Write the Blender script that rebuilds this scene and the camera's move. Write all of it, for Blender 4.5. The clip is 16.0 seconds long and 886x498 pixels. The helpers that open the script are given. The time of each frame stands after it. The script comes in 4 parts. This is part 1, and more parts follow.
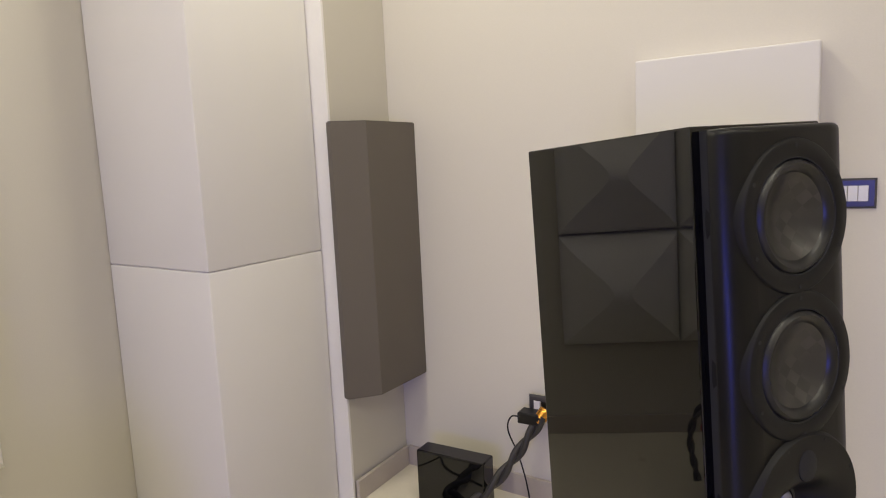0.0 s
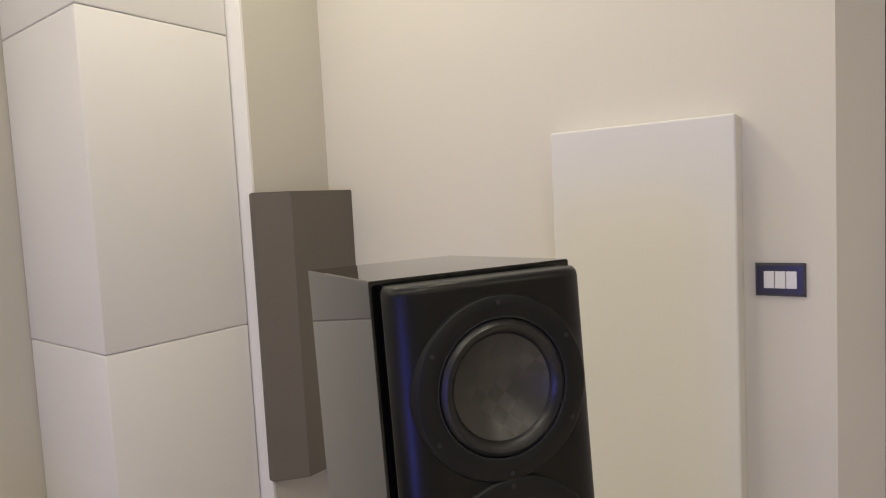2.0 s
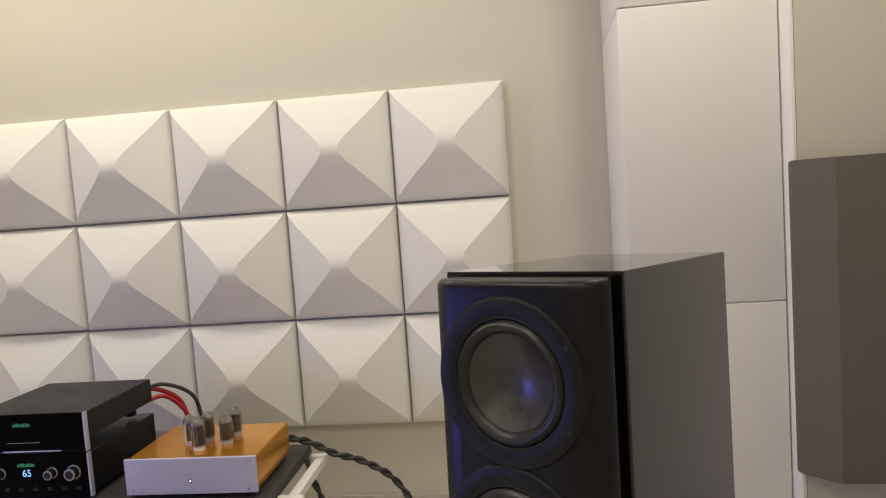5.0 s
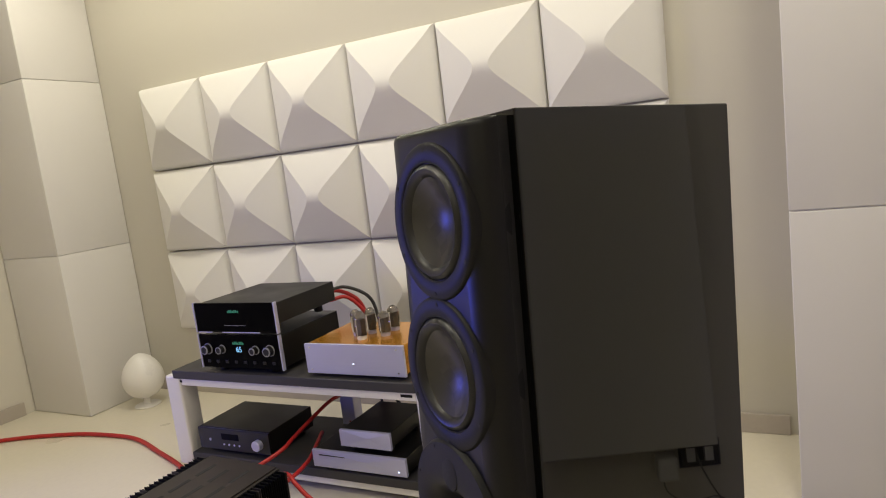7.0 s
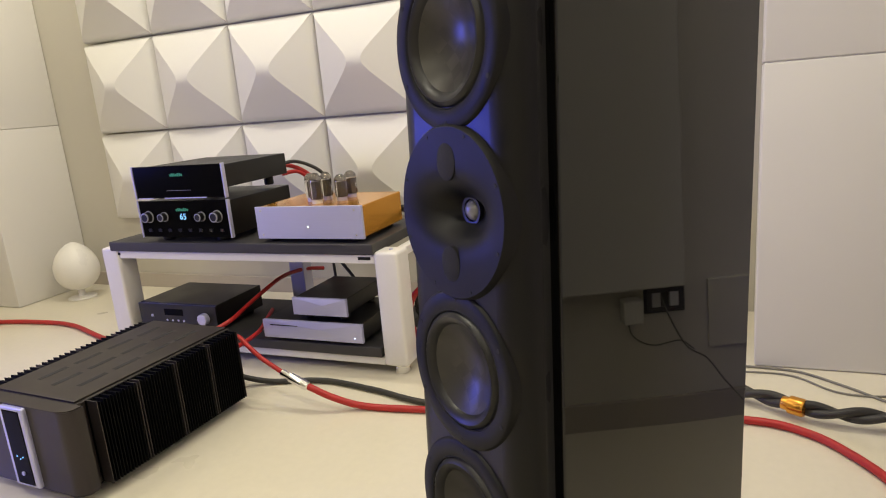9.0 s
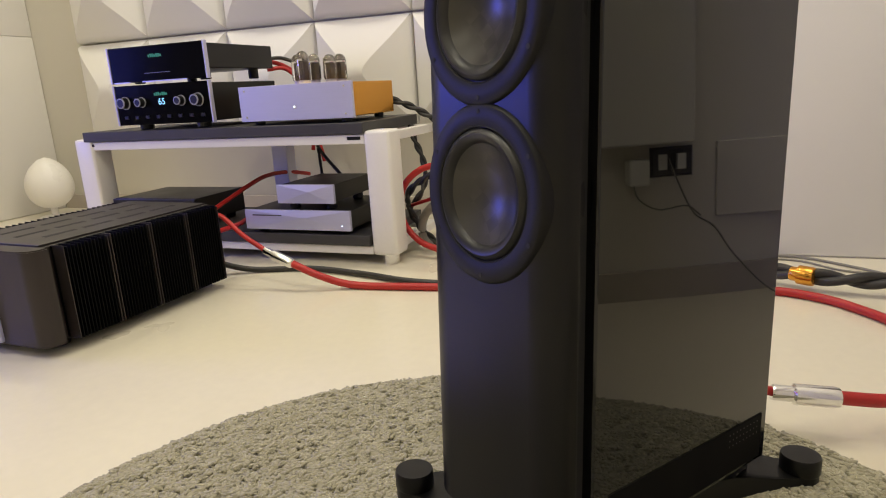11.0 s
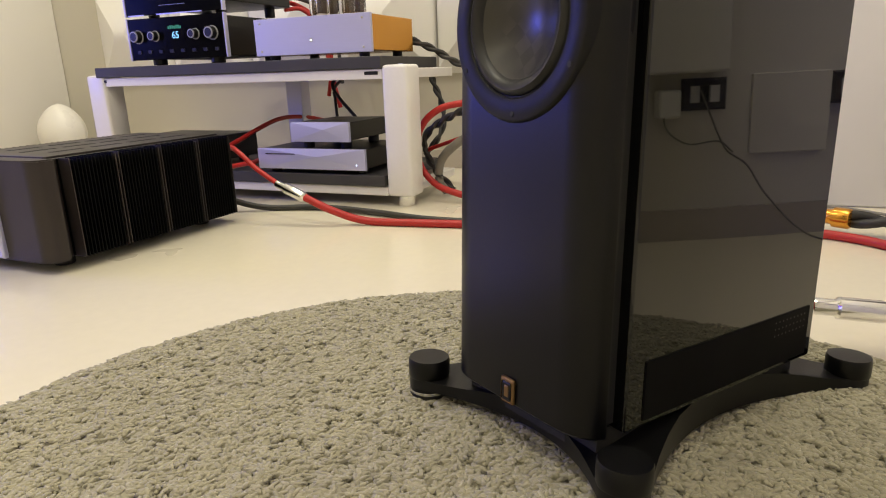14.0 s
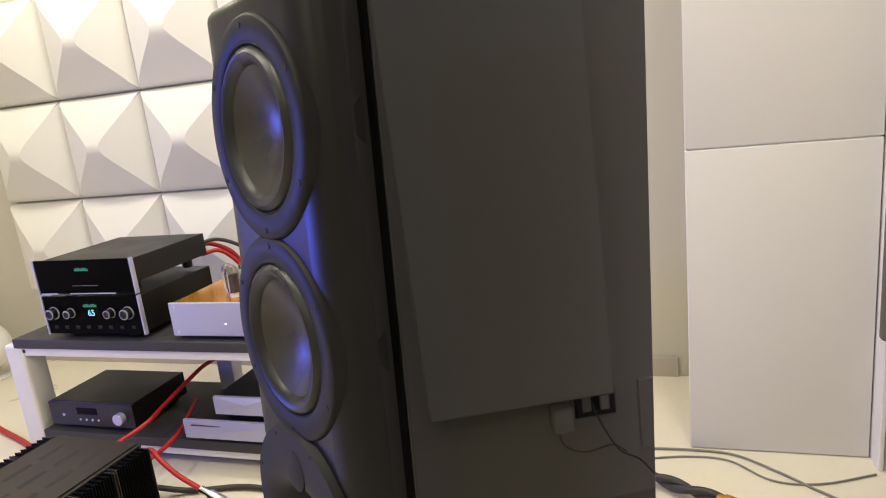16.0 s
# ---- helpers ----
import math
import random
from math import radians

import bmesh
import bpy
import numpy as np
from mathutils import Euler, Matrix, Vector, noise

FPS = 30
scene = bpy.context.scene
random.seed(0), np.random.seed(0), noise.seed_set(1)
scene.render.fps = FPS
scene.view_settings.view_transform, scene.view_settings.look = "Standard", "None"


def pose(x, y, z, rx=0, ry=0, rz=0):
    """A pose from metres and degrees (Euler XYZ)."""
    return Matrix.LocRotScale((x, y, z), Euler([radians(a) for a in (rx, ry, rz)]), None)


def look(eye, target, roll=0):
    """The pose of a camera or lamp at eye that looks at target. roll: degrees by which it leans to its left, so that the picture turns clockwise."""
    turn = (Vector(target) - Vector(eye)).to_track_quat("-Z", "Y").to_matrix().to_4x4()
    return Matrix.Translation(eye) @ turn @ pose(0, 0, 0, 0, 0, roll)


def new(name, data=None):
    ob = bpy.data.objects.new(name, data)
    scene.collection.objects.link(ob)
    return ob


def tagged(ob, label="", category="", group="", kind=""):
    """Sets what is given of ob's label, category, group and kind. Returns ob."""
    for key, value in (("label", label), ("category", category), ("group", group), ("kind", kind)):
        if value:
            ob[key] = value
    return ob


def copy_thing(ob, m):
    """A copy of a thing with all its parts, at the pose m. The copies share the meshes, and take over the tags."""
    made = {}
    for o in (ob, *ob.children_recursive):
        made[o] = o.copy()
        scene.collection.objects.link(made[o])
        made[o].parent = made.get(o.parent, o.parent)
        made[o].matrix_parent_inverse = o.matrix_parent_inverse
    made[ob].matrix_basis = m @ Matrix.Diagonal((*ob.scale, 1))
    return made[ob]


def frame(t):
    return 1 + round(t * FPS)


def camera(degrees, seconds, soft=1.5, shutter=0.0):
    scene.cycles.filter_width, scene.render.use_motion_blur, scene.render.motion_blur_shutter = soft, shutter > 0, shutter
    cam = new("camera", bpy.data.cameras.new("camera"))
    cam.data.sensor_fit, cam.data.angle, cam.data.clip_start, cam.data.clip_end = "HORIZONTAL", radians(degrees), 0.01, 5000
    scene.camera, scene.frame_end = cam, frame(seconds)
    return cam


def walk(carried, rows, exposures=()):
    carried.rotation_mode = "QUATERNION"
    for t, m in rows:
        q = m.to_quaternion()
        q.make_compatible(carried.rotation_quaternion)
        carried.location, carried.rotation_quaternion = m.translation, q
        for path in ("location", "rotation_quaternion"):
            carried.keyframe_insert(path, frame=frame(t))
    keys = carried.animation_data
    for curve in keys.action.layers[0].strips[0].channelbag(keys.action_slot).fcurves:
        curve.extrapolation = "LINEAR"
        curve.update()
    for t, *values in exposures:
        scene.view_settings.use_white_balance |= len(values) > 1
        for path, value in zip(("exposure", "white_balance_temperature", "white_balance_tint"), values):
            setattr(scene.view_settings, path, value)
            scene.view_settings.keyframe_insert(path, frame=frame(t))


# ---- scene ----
cam = camera(69.31, 16.0, soft=1.1)
PATH = [
    (0, (-0.0689, 0.0383, 1.2910), (-1.0891, 1.7386, 1.0299), -2.63),
    (0.5, (-0.0261, 0.0997, 1.3438), (-0.8887, 1.8955, 1.1683), -4.00),
    (1, (0.0456, 0.1750, 1.3706), (-0.6121, 2.0572, 1.2125), -4.77),
    (1.5, (0.1146, 0.2662, 1.3938), (-0.6676, 2.0977, 1.2103), -5.60),
    (2, (0.2115, 0.3673, 1.3959), (-0.9219, 2.0088, 1.2510), -2.93),
    (2.5, (0.2925, 0.4165, 1.3971), (-1.0753, 1.8613, 1.1927), -1.56),
    (3, (0.4008, 0.4567, 1.3999), (-1.2769, 1.5259, 1.1939), -2.17),
    (3.5, (0.4708, 0.5508, 1.4190), (-1.3196, 1.4180, 1.2131), -3.27),
    (4, (0.4738, 0.7039, 1.4170), (-1.4588, 1.1801, 1.2212), -3.28),
    (4.5, (0.5094, 0.8135, 1.4090), (-1.4747, 1.0069, 1.2481), -3.71),
    (5, (0.5790, 0.9192, 1.4080), (-1.4054, 0.7159, 1.2631), -4.03),
    (5.2, (0.5899, 0.9616, 1.4051), (-1.3801, 0.6556, 1.2450), -3.97),
    (7.3, (0.5667, 1.2681, 1.2565), (-1.1776, 0.3359, 0.9592), -7.14),
    (7.5, (0.5726, 1.2665, 1.2396), (-1.1668, 0.3407, 0.8971), -6.97),
    (8, (0.5795, 1.2548, 1.1692), (-1.1469, 0.3334, 0.7565), -5.92),
    (8.5, (0.5525, 1.2041, 1.0768), (-1.2353, 0.4281, 0.6278), -5.17),
    (9, (0.5628, 1.1573, 0.9690), (-1.2355, 0.4111, 0.5114), -4.75),
    (9.5, (0.5582, 1.1384, 0.8712), (-1.2424, 0.3861, 0.4333), -4.15),
    (10, (0.5739, 1.1321, 0.7819), (-1.2220, 0.3887, 0.3106), -3.54),
    (10.2, (0.5771, 1.1243, 0.7426), (-1.2196, 0.3955, 0.2519), -3.54),
    (12.5, (0.5388, 1.0732, 0.4092), (-1.2924, 0.4170, -0.0561), -2.60),
    (13, (0.5511, 1.0672, 0.3793), (-1.2374, 0.3224, -0.1170), -2.59),
    (13.5, (0.5483, 1.0740, 0.3522), (-1.2288, 0.3177, -0.1674), -1.62),
    (14, (0.5484, 1.0716, 0.4394), (-1.2339, 0.3393, -0.0962), -1.88),
    (14.5, (0.5488, 1.0901, 0.6474), (-1.2677, 0.4409, 0.1194), -0.76),
    (15, (0.5363, 1.1122, 0.8768), (-1.3283, 0.5585, 0.4113), -0.84),
    (15.5, (0.4969, 1.1434, 1.0754), (-1.3998, 0.6954, 0.6264), -2.90),
    (16, (0.3784, 1.2196, 1.2190), (-1.4713, 0.6073, 0.7679), -6.25),
]
walk(cam, [(t, look(eye, target, roll)) for t, eye, target, roll in PATH], [(0, -0.21, 6350, 11), (1, -0.26, 6150, 12), (2, -0.33, 6350, 11), (4, -0.33, 6450, 12), (5.2, -0.43, 6450, 12), (7.5, -0.31, 6450, 10), (9, -0.03, 6500, 10), (10.2, -0.01, 6500, 10), (12.5, 0.15, 6700, 8), (13.5, 0.21, 6700, 8), (14.5, 0.17, 6550, 9), (15.5, 0.27, 6350, 10), (16, 0.25, 6350, 10)])

# ---- world and lights ----
world = bpy.data.worlds.new("world")
scene.world = world
world.use_nodes = True
world.node_tree.nodes["Background"].inputs[0].default_value = (0.9, 0.85, 0.8, 1)
world.node_tree.nodes["Background"].inputs[1].default_value = 0.02
CEIL = 2.95


def area_lamp(name, m, power, color, sx, sy=None, spread=180):
    data = bpy.data.lights.new(name, "AREA")
    data.energy, data.color, data.size = power, color, sx
    data.shape = "RECTANGLE" if sy else "DISK"
    if sy:
        data.size_y = sy
    data.spread = radians(spread)
    ob = new(name, data)
    ob.matrix_world = m
    return ob


WARM = (1.0, 0.932, 0.73)
for x, y, p in ((-1.6, -1.9, 10.5), (-1.6, -1.1, 10.5), (-1.6, -0.3, 8.8), (-1.6, 0.5, 7.2), (-1.2, 1.45, 11), (-0.35, 1.55, 6.8), (0.2, -0.5, 17.5), (0.7, 0.5, 10), (2.2, -0.8, 12), (2.2, 1.0, 9)):
    area_lamp("downlight", pose(x, y, CEIL - 0.03), p, WARM, 0.16)
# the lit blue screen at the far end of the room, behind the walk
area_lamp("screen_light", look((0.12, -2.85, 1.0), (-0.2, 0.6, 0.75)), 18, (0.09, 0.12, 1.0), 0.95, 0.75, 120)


# ---- materials ----
def material(name, color, rough=0.5, metal=0.0, vary=0.06, scale=6.0, fine=120.0, bump=0.05, coat=0.0, spec=0.5, stretch=(1, 1, 1), per_object=0.0):
    """A surface with stains at one scale, grain at a finer one, and slight relief."""
    m = bpy.data.materials.new(name)
    m.use_nodes = True
    nt = m.node_tree
    b = nt.nodes["Principled BSDF"]
    b.inputs["Roughness"].default_value, b.inputs["Metallic"].default_value = rough, metal
    b.inputs["Coat Weight"].default_value, b.inputs["Coat Roughness"].default_value = coat, 0.03
    b.inputs["Specular IOR Level"].default_value = spec
    co = nt.nodes.new("ShaderNodeTexCoord")
    mp = nt.nodes.new("ShaderNodeMapping")
    mp.inputs["Scale"].default_value = stretch
    nt.links.new(co.outputs["Object"], mp.inputs[0])
    big, small = nt.nodes.new("ShaderNodeTexNoise"), nt.nodes.new("ShaderNodeTexNoise")
    for n, s in ((big, scale), (small, fine)):
        n.inputs["Scale"].default_value = s
        n.inputs["Detail"].default_value = 4
        nt.links.new(mp.outputs[0], n.inputs["Vector"])
    mixf = nt.nodes.new("ShaderNodeMath")
    mixf.operation = "ADD"
    nt.links.new(big.outputs[0], mixf.inputs[0])
    nt.links.new(small.outputs[0], mixf.inputs[1])
    ramp = nt.nodes.new("ShaderNodeMapRange")
    ramp.inputs[1].default_value, ramp.inputs[2].default_value = 0.6, 1.4
    ramp.inputs[3].default_value, ramp.inputs[4].default_value = 1 - vary, 1 + vary
    nt.links.new(mixf.outputs[0], ramp.inputs[0])
    mul = nt.nodes.new("ShaderNodeVectorMath")
    mul.operation = "SCALE"
    mul.inputs[0].default_value = color
    if per_object:
        info = nt.nodes.new("ShaderNodeObjectInfo")
        mr = nt.nodes.new("ShaderNodeMapRange")
        mr.inputs[3].default_value, mr.inputs[4].default_value = 1 - per_object, 1 + per_object
        nt.links.new(info.outputs["Random"], mr.inputs[0])
        m2 = nt.nodes.new("ShaderNodeMath")
        m2.operation = "MULTIPLY"
        nt.links.new(ramp.outputs[0], m2.inputs[0])
        nt.links.new(mr.outputs[0], m2.inputs[1])
        nt.links.new(m2.outputs[0], mul.inputs["Scale"])
    else:
        nt.links.new(ramp.outputs[0], mul.inputs["Scale"])
    nt.links.new(mul.outputs[0], b.inputs["Base Color"])
    if bump:
        bp = nt.nodes.new("ShaderNodeBump")
        bp.inputs["Strength"].default_value, bp.inputs["Distance"].default_value = bump, 0.002
        nt.links.new(mixf.outputs[0], bp.inputs["Height"])
        nt.links.new(bp.outputs[0], b.inputs["Normal"])
    if rough > 0.1:
        rr = nt.nodes.new("ShaderNodeMapRange")
        rr.inputs[1].default_value, rr.inputs[2].default_value = 0.3, 0.7
        rr.inputs[3].default_value, rr.inputs[4].default_value = rough * 0.88, min(1, rough * 1.12)
        nt.links.new(big.outputs[0], rr.inputs[0])
        nt.links.new(rr.outputs[0], b.inputs["Roughness"])
    return m


def glow(name, color, strength):
    m = bpy.data.materials.new(name)
    m.use_nodes = True
    b = m.node_tree.nodes["Principled BSDF"]
    b.inputs["Base Color"].default_value = (0.01, 0.01, 0.01, 1)
    b.inputs["Emission Color"].default_value, b.inputs["Emission Strength"].default_value = (*color, 1), strength
    return m


def glass_material(name, tint=(0.95, 0.93, 0.9), rough=0.0):
    m = bpy.data.materials.new(name)
    m.use_nodes = True
    b = m.node_tree.nodes["Principled BSDF"]
    b.inputs["Base Color"].default_value = (*tint, 1)
    b.inputs["Transmission Weight"].default_value, b.inputs["Roughness"].default_value = 1.0, rough
    b.inputs["IOR"].default_value = 1.45
    return m


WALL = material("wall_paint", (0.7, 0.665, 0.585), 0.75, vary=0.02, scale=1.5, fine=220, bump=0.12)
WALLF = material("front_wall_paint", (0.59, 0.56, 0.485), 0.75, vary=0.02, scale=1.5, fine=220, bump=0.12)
CEILING = material("ceiling_paint", (0.8, 0.77, 0.72), 0.8, vary=0.02, bump=0.08)
FLOOR = material("resin_floor", (0.74, 0.69, 0.57), 0.3, vary=0.035, scale=2.0, fine=40, bump=0.01, coat=0.15)
BASE = material("beige_skirting", (0.48, 0.43, 0.375), 0.5, vary=0.04, bump=0.03)
PANEL = material("white_fabric", (0.74, 0.72, 0.695), 0.85, vary=0.025, scale=3, fine=500, bump=0.15)
TRIMW = material("white_trim", (0.82, 0.8, 0.77), 0.5, vary=0.02, bump=0.02)
FOAM = material("white_pyramid_foam", (0.8, 0.785, 0.755), 0.62, vary=0.02, scale=5, fine=300, bump=0.06, per_object=0.015)
BROWN = material("taupe_fabric", (0.135, 0.118, 0.098), 0.9, vary=0.06, scale=4, fine=600, bump=0.25)
DARK = material("dark_gap", (0.02, 0.02, 0.02), 0.8, vary=0.1)
LACQUER = material("black_lacquer", (0.004, 0.004, 0.004), 0.02, vary=0.03, bump=0.0, spec=0.56)
SATIN = material("satin_black", (0.004, 0.004, 0.0045), 0.36, spec=0.3, vary=0.08, scale=8, fine=300, bump=0.03)
RINGM = material("matt_black_ring", (0.006, 0.006, 0.0065), 0.5, spec=0.28, vary=0.06, fine=300, bump=0.02)
RUBBER = material("black_rubber", (0.008, 0.008, 0.009), 0.38, vary=0.1, bump=0.02)
ALUBLACK = material("anodised_black", (0.01, 0.01, 0.0105), 0.35, metal=0.3, vary=0.08, fine=300, bump=0.02)
AMPGREY = material("dark_amplifier_metal", (0.03, 0.0235, 0.0225), 0.45, metal=0.2, vary=0.06, fine=300, bump=0.03)
FINM = material("black_heatsink", (0.002, 0.002, 0.0025), 0.7, spec=0.1, vary=0.1, bump=0.0)
# plain silver; its lavender cast is the blue light's reflection put into the colour
SILVER_BLUELIT = material("brushed_silver_bluelit", (0.55, 0.555, 0.76), 0.42, metal=0.45, vary=0.03, fine=200, bump=0.03, stretch=(1, 0.05, 1))
CHROME = material("polished_metal", (0.8, 0.8, 0.8), 0.15, metal=1.0, vary=0.03, bump=0.0)
ORANGE = material("amber_anodised", (0.7, 0.32, 0.03), 0.2, metal=0.7, vary=0.05, fine=200, bump=0.01)
GOLD = material("gold_collar", (0.75, 0.36, 0.06), 0.25, metal=0.9, vary=0.05, bump=0.02)
WHITEWOOD = material("white_lacquered_frame", (0.82, 0.8, 0.78), 0.35, vary=0.02, bump=0.02)
BOARD = material("grey_shelf_board", (0.045, 0.043, 0.044), 0.6, vary=0.08, scale=10, fine=300, bump=0.06)
GLASSB = material("black_glass_panel", (0.003, 0.003, 0.0035), 0.16, vary=0.05, bump=0.0, spec=0.03)
PLASTIC = material("black_plastic", (0.007, 0.007, 0.007), 0.38, spec=0.35, vary=0.08, bump=0.02)
EGGM = material("white_ceramic", (0.83, 0.81, 0.78), 0.3, vary=0.015, bump=0.01)
RED = material("red_cable_sleeve", (0.42, 0.015, 0.015), 0.45, vary=0.12, scale=30, fine=700, bump=0.2)
BLACKCABLE = material("black_braided_sleeve", (0.03, 0.028, 0.027), 0.5, vary=0.25, scale=60, fine=700, bump=0.3)
GREYCABLE = material("grey_cable", (0.2, 0.19, 0.17), 0.5, vary=0.1, scale=30, bump=0.05)
BRONZE = material("bronze_plate", (0.28, 0.17, 0.08), 0.35, metal=0.8, vary=0.08, bump=0.02)
SWITCHF = material("slate_plastic_frame", (0.045, 0.042, 0.05), 0.3, vary=0.05, bump=0.01)
WHITEP = material("white_plastic", (0.78, 0.77, 0.75), 0.35, vary=0.02, bump=0.01)
TUBEGLASS = glass_material("tube_glass")
GETTER = material("silver_getter", (0.34, 0.32, 0.3), 0.2, metal=1.0, vary=0.1, bump=0.0)
PLATE = material("grey_tube_plate", (0.13, 0.11, 0.09), 0.4, metal=0.6, vary=0.1)
GREEN = glow("green_lit_mark", (0.05, 0.5, 0.27), 0.35)
BLUE = glow("blue_lit_digits", (0.25, 0.6, 1.0), 1.6)
LED = glow("led_point", (0.6, 0.7, 1.0), 4.0)
DOME = material("grey_dome", (0.3, 0.3, 0.34), 0.35, metal=0.3, vary=0.05, fine=300, bump=0.02)
MESHM = material("black_mesh_cloth", (0.012, 0.012, 0.014), 0.8, vary=0.1, fine=900, bump=0.3)


def cone_material():
    """Woven carbon: a coarse check of two dark tones that catch the light differently."""
    m = material("woven_carbon_cone", (0.1, 0.095, 0.085), 0.34, metal=0.55, vary=0.05, bump=0.01)
    nt = m.node_tree
    b = nt.nodes["Principled BSDF"]
    co = nt.nodes.new("ShaderNodeTexCoord")
    mp = nt.nodes.new("ShaderNodeMapping")
    mp.inputs["Rotation"].default_value = (radians(45), 0, 0)
    mp.inputs["Scale"].default_value = (0, 1, 1)
    ck = nt.nodes.new("ShaderNodeTexChecker")
    ck.inputs["Scale"].default_value = 68
    ck.inputs["Color1"].default_value, ck.inputs["Color2"].default_value = (0.058, 0.056, 0.052, 1), (0.08, 0.077, 0.071, 1)
    nt.links.new(co.outputs["Object"], mp.inputs[0])
    nt.links.new(mp.outputs[0], ck.inputs[0])
    patch = nt.nodes.new("ShaderNodeTexNoise")
    patch.inputs["Scale"].default_value = 26
    nt.links.new(co.outputs["Object"], patch.inputs["Vector"])
    lift = nt.nodes.new("ShaderNodeMapRange")
    lift.inputs[1].default_value, lift.inputs[2].default_value = 0.42, 0.62
    nt.links.new(patch.outputs[0], lift.inputs[0])
    mix = nt.nodes.new("ShaderNodeMix")
    mix.data_type = "RGBA"
    mix.inputs[6].default_value = (0.066, 0.064, 0.059, 1)
    nt.links.new(lift.outputs[0], mix.inputs[0])
    nt.links.new(ck.outputs[0], mix.inputs[7])
    nt.links.new(mix.outputs[2], b.inputs["Base Color"])
    return m


CONE = cone_material()


def door_material():
    """Pale grey laminate with a long horizontal grain."""
    m = material("pale_wood_laminate", (0.55, 0.52, 0.52), 0.45, vary=0.09, scale=5, fine=60, bump=0.06, stretch=(0.35, 1, 6))
    return m


DOORM = door_material()


def rug_material():
    m = material("grey_shag_pile", (0.375, 0.35, 0.255), 0.95, vary=0.08, scale=9, fine=160, bump=0.0)
    nt = m.node_tree
    b = nt.nodes["Principled BSDF"]
    was = b.inputs["Base Color"].links[0].from_socket
    geo, mr, mul = nt.nodes.new("ShaderNodeNewGeometry"), nt.nodes.new("ShaderNodeMapRange"), nt.nodes.new("ShaderNodeVectorMath")
    mul.operation = "SCALE"
    mr.inputs[3].default_value, mr.inputs[4].default_value = 0.88, 1.08
    nt.links.new(geo.outputs["Random Per Island"], mr.inputs[0])
    nt.links.new(was, mul.inputs[0])
    nt.links.new(mr.outputs[0], mul.inputs["Scale"])
    nt.links.new(mul.outputs[0], b.inputs["Base Color"])
    m.node_tree.nodes["Principled BSDF"].inputs["Sheen Weight"].default_value = 0.25
    return m


RUG = rug_material()


# ---- mesh helpers ----
def part(name, bm, mat, parent=None, label="", smooth=False):
    me = bpy.data.meshes.new(name)
    bmesh.ops.recalc_face_normals(bm, faces=bm.faces)
    bm.to_mesh(me)
    bm.free()
    me.materials.append(mat)
    if smooth:
        me.shade_smooth()
        me.set_sharp_from_angle(angle=radians(38))
    ob = new(name, me)
    if parent:
        ob.parent = parent
    if label:
        ob["label"] = label
    return ob


def thing(name, m, label, category, group=""):
    ob = new(name)
    ob.empty_display_size = 0.05
    ob.matrix_world = m
    return tagged(ob, label, category, group)


def box(x0, x1, y0, y1, z0, z1, bevel=0.0, bm=None, seg=2):
    bm = bm or bmesh.new()
    r = bmesh.ops.create_cube(bm, size=1)
    bmesh.ops.transform(bm, matrix=Matrix.Translation(((x0 + x1) / 2, (y0 + y1) / 2, (z0 + z1) / 2)) @ Matrix.Diagonal((x1 - x0, y1 - y0, z1 - z0, 1)), verts=r["verts"])
    if bevel:
        edges = list({e for v in r["verts"] for e in v.link_edges})
        bmesh.ops.bevel(bm, geom=edges, offset=bevel, segments=seg, affect="EDGES", profile=0.5)
    return bm


def prism(outline, z0, z1, bevel=0.0, bm=None):
    """An upright prism over an outline of (x, y)."""
    bm = bm or bmesh.new()
    lo = [bm.verts.new((x, y, z0)) for x, y in outline]
    hi = [bm.verts.new((x, y, z1)) for x, y in outline]
    n = len(outline)
    faces = [bm.faces.new(lo[::-1]), bm.faces.new(hi)]
    for i in range(n):
        faces.append(bm.faces.new((lo[i], lo[(i + 1) % n], hi[(i + 1) % n], hi[i])))
    if bevel:
        bmesh.ops.bevel(bm, geom=list({e for f in faces[:2] for e in f.edges}), offset=bevel, segments=2, affect="EDGES")
    return bm


def lathe(profile, axis="z", centre=(0, 0, 0), seg=32, bm=None):
    """Turns a profile of (radius, height) round an axis."""
    bm = bm or bmesh.new()
    rows = []
    for r, h in profile:
        row = []
        for i in range(seg):
            a = 2 * math.pi * i / seg
            c, s = r * math.cos(a), r * math.sin(a)
            p = {"z": (c, s, h), "x": (h, c, s), "y": (s, h, c)}[axis]
            row.append(bm.verts.new([p[k] + centre[k] for k in range(3)]))
        rows.append(row)
    for a, b in zip(rows, rows[1:]):
        for i in range(seg):
            bm.faces.new((a[i], a[(i + 1) % seg], b[(i + 1) % seg], b[i]))
    if profile[0][0] > 0 and profile[-1][0] > 0:
        for i in range(seg):
            bm.faces.new((rows[-1][i], rows[-1][(i + 1) % seg], rows[0][(i + 1) % seg], rows[0][i]))
    bmesh.ops.remove_doubles(bm, verts=bm.verts, dist=1e-6)
    return bm


def spline(points, steps=8):
    """A Catmull-Rom line through the points."""
    pts = [Vector(p) for p in points]
    pts = [2 * pts[0] - pts[1]] + pts + [2 * pts[-1] - pts[-2]]
    out = []
    for a, b, c, d in zip(pts, pts[1:], pts[2:], pts[3:]):
        for i in range(steps):
            t = i / steps
            out.append(0.5 * (2 * b + (c - a) * t + (2 * a - 5 * b + 4 * c - d) * t * t + (3 * b - a - 3 * c + d) * t ** 3))
    out.append(pts[-2])
    return out


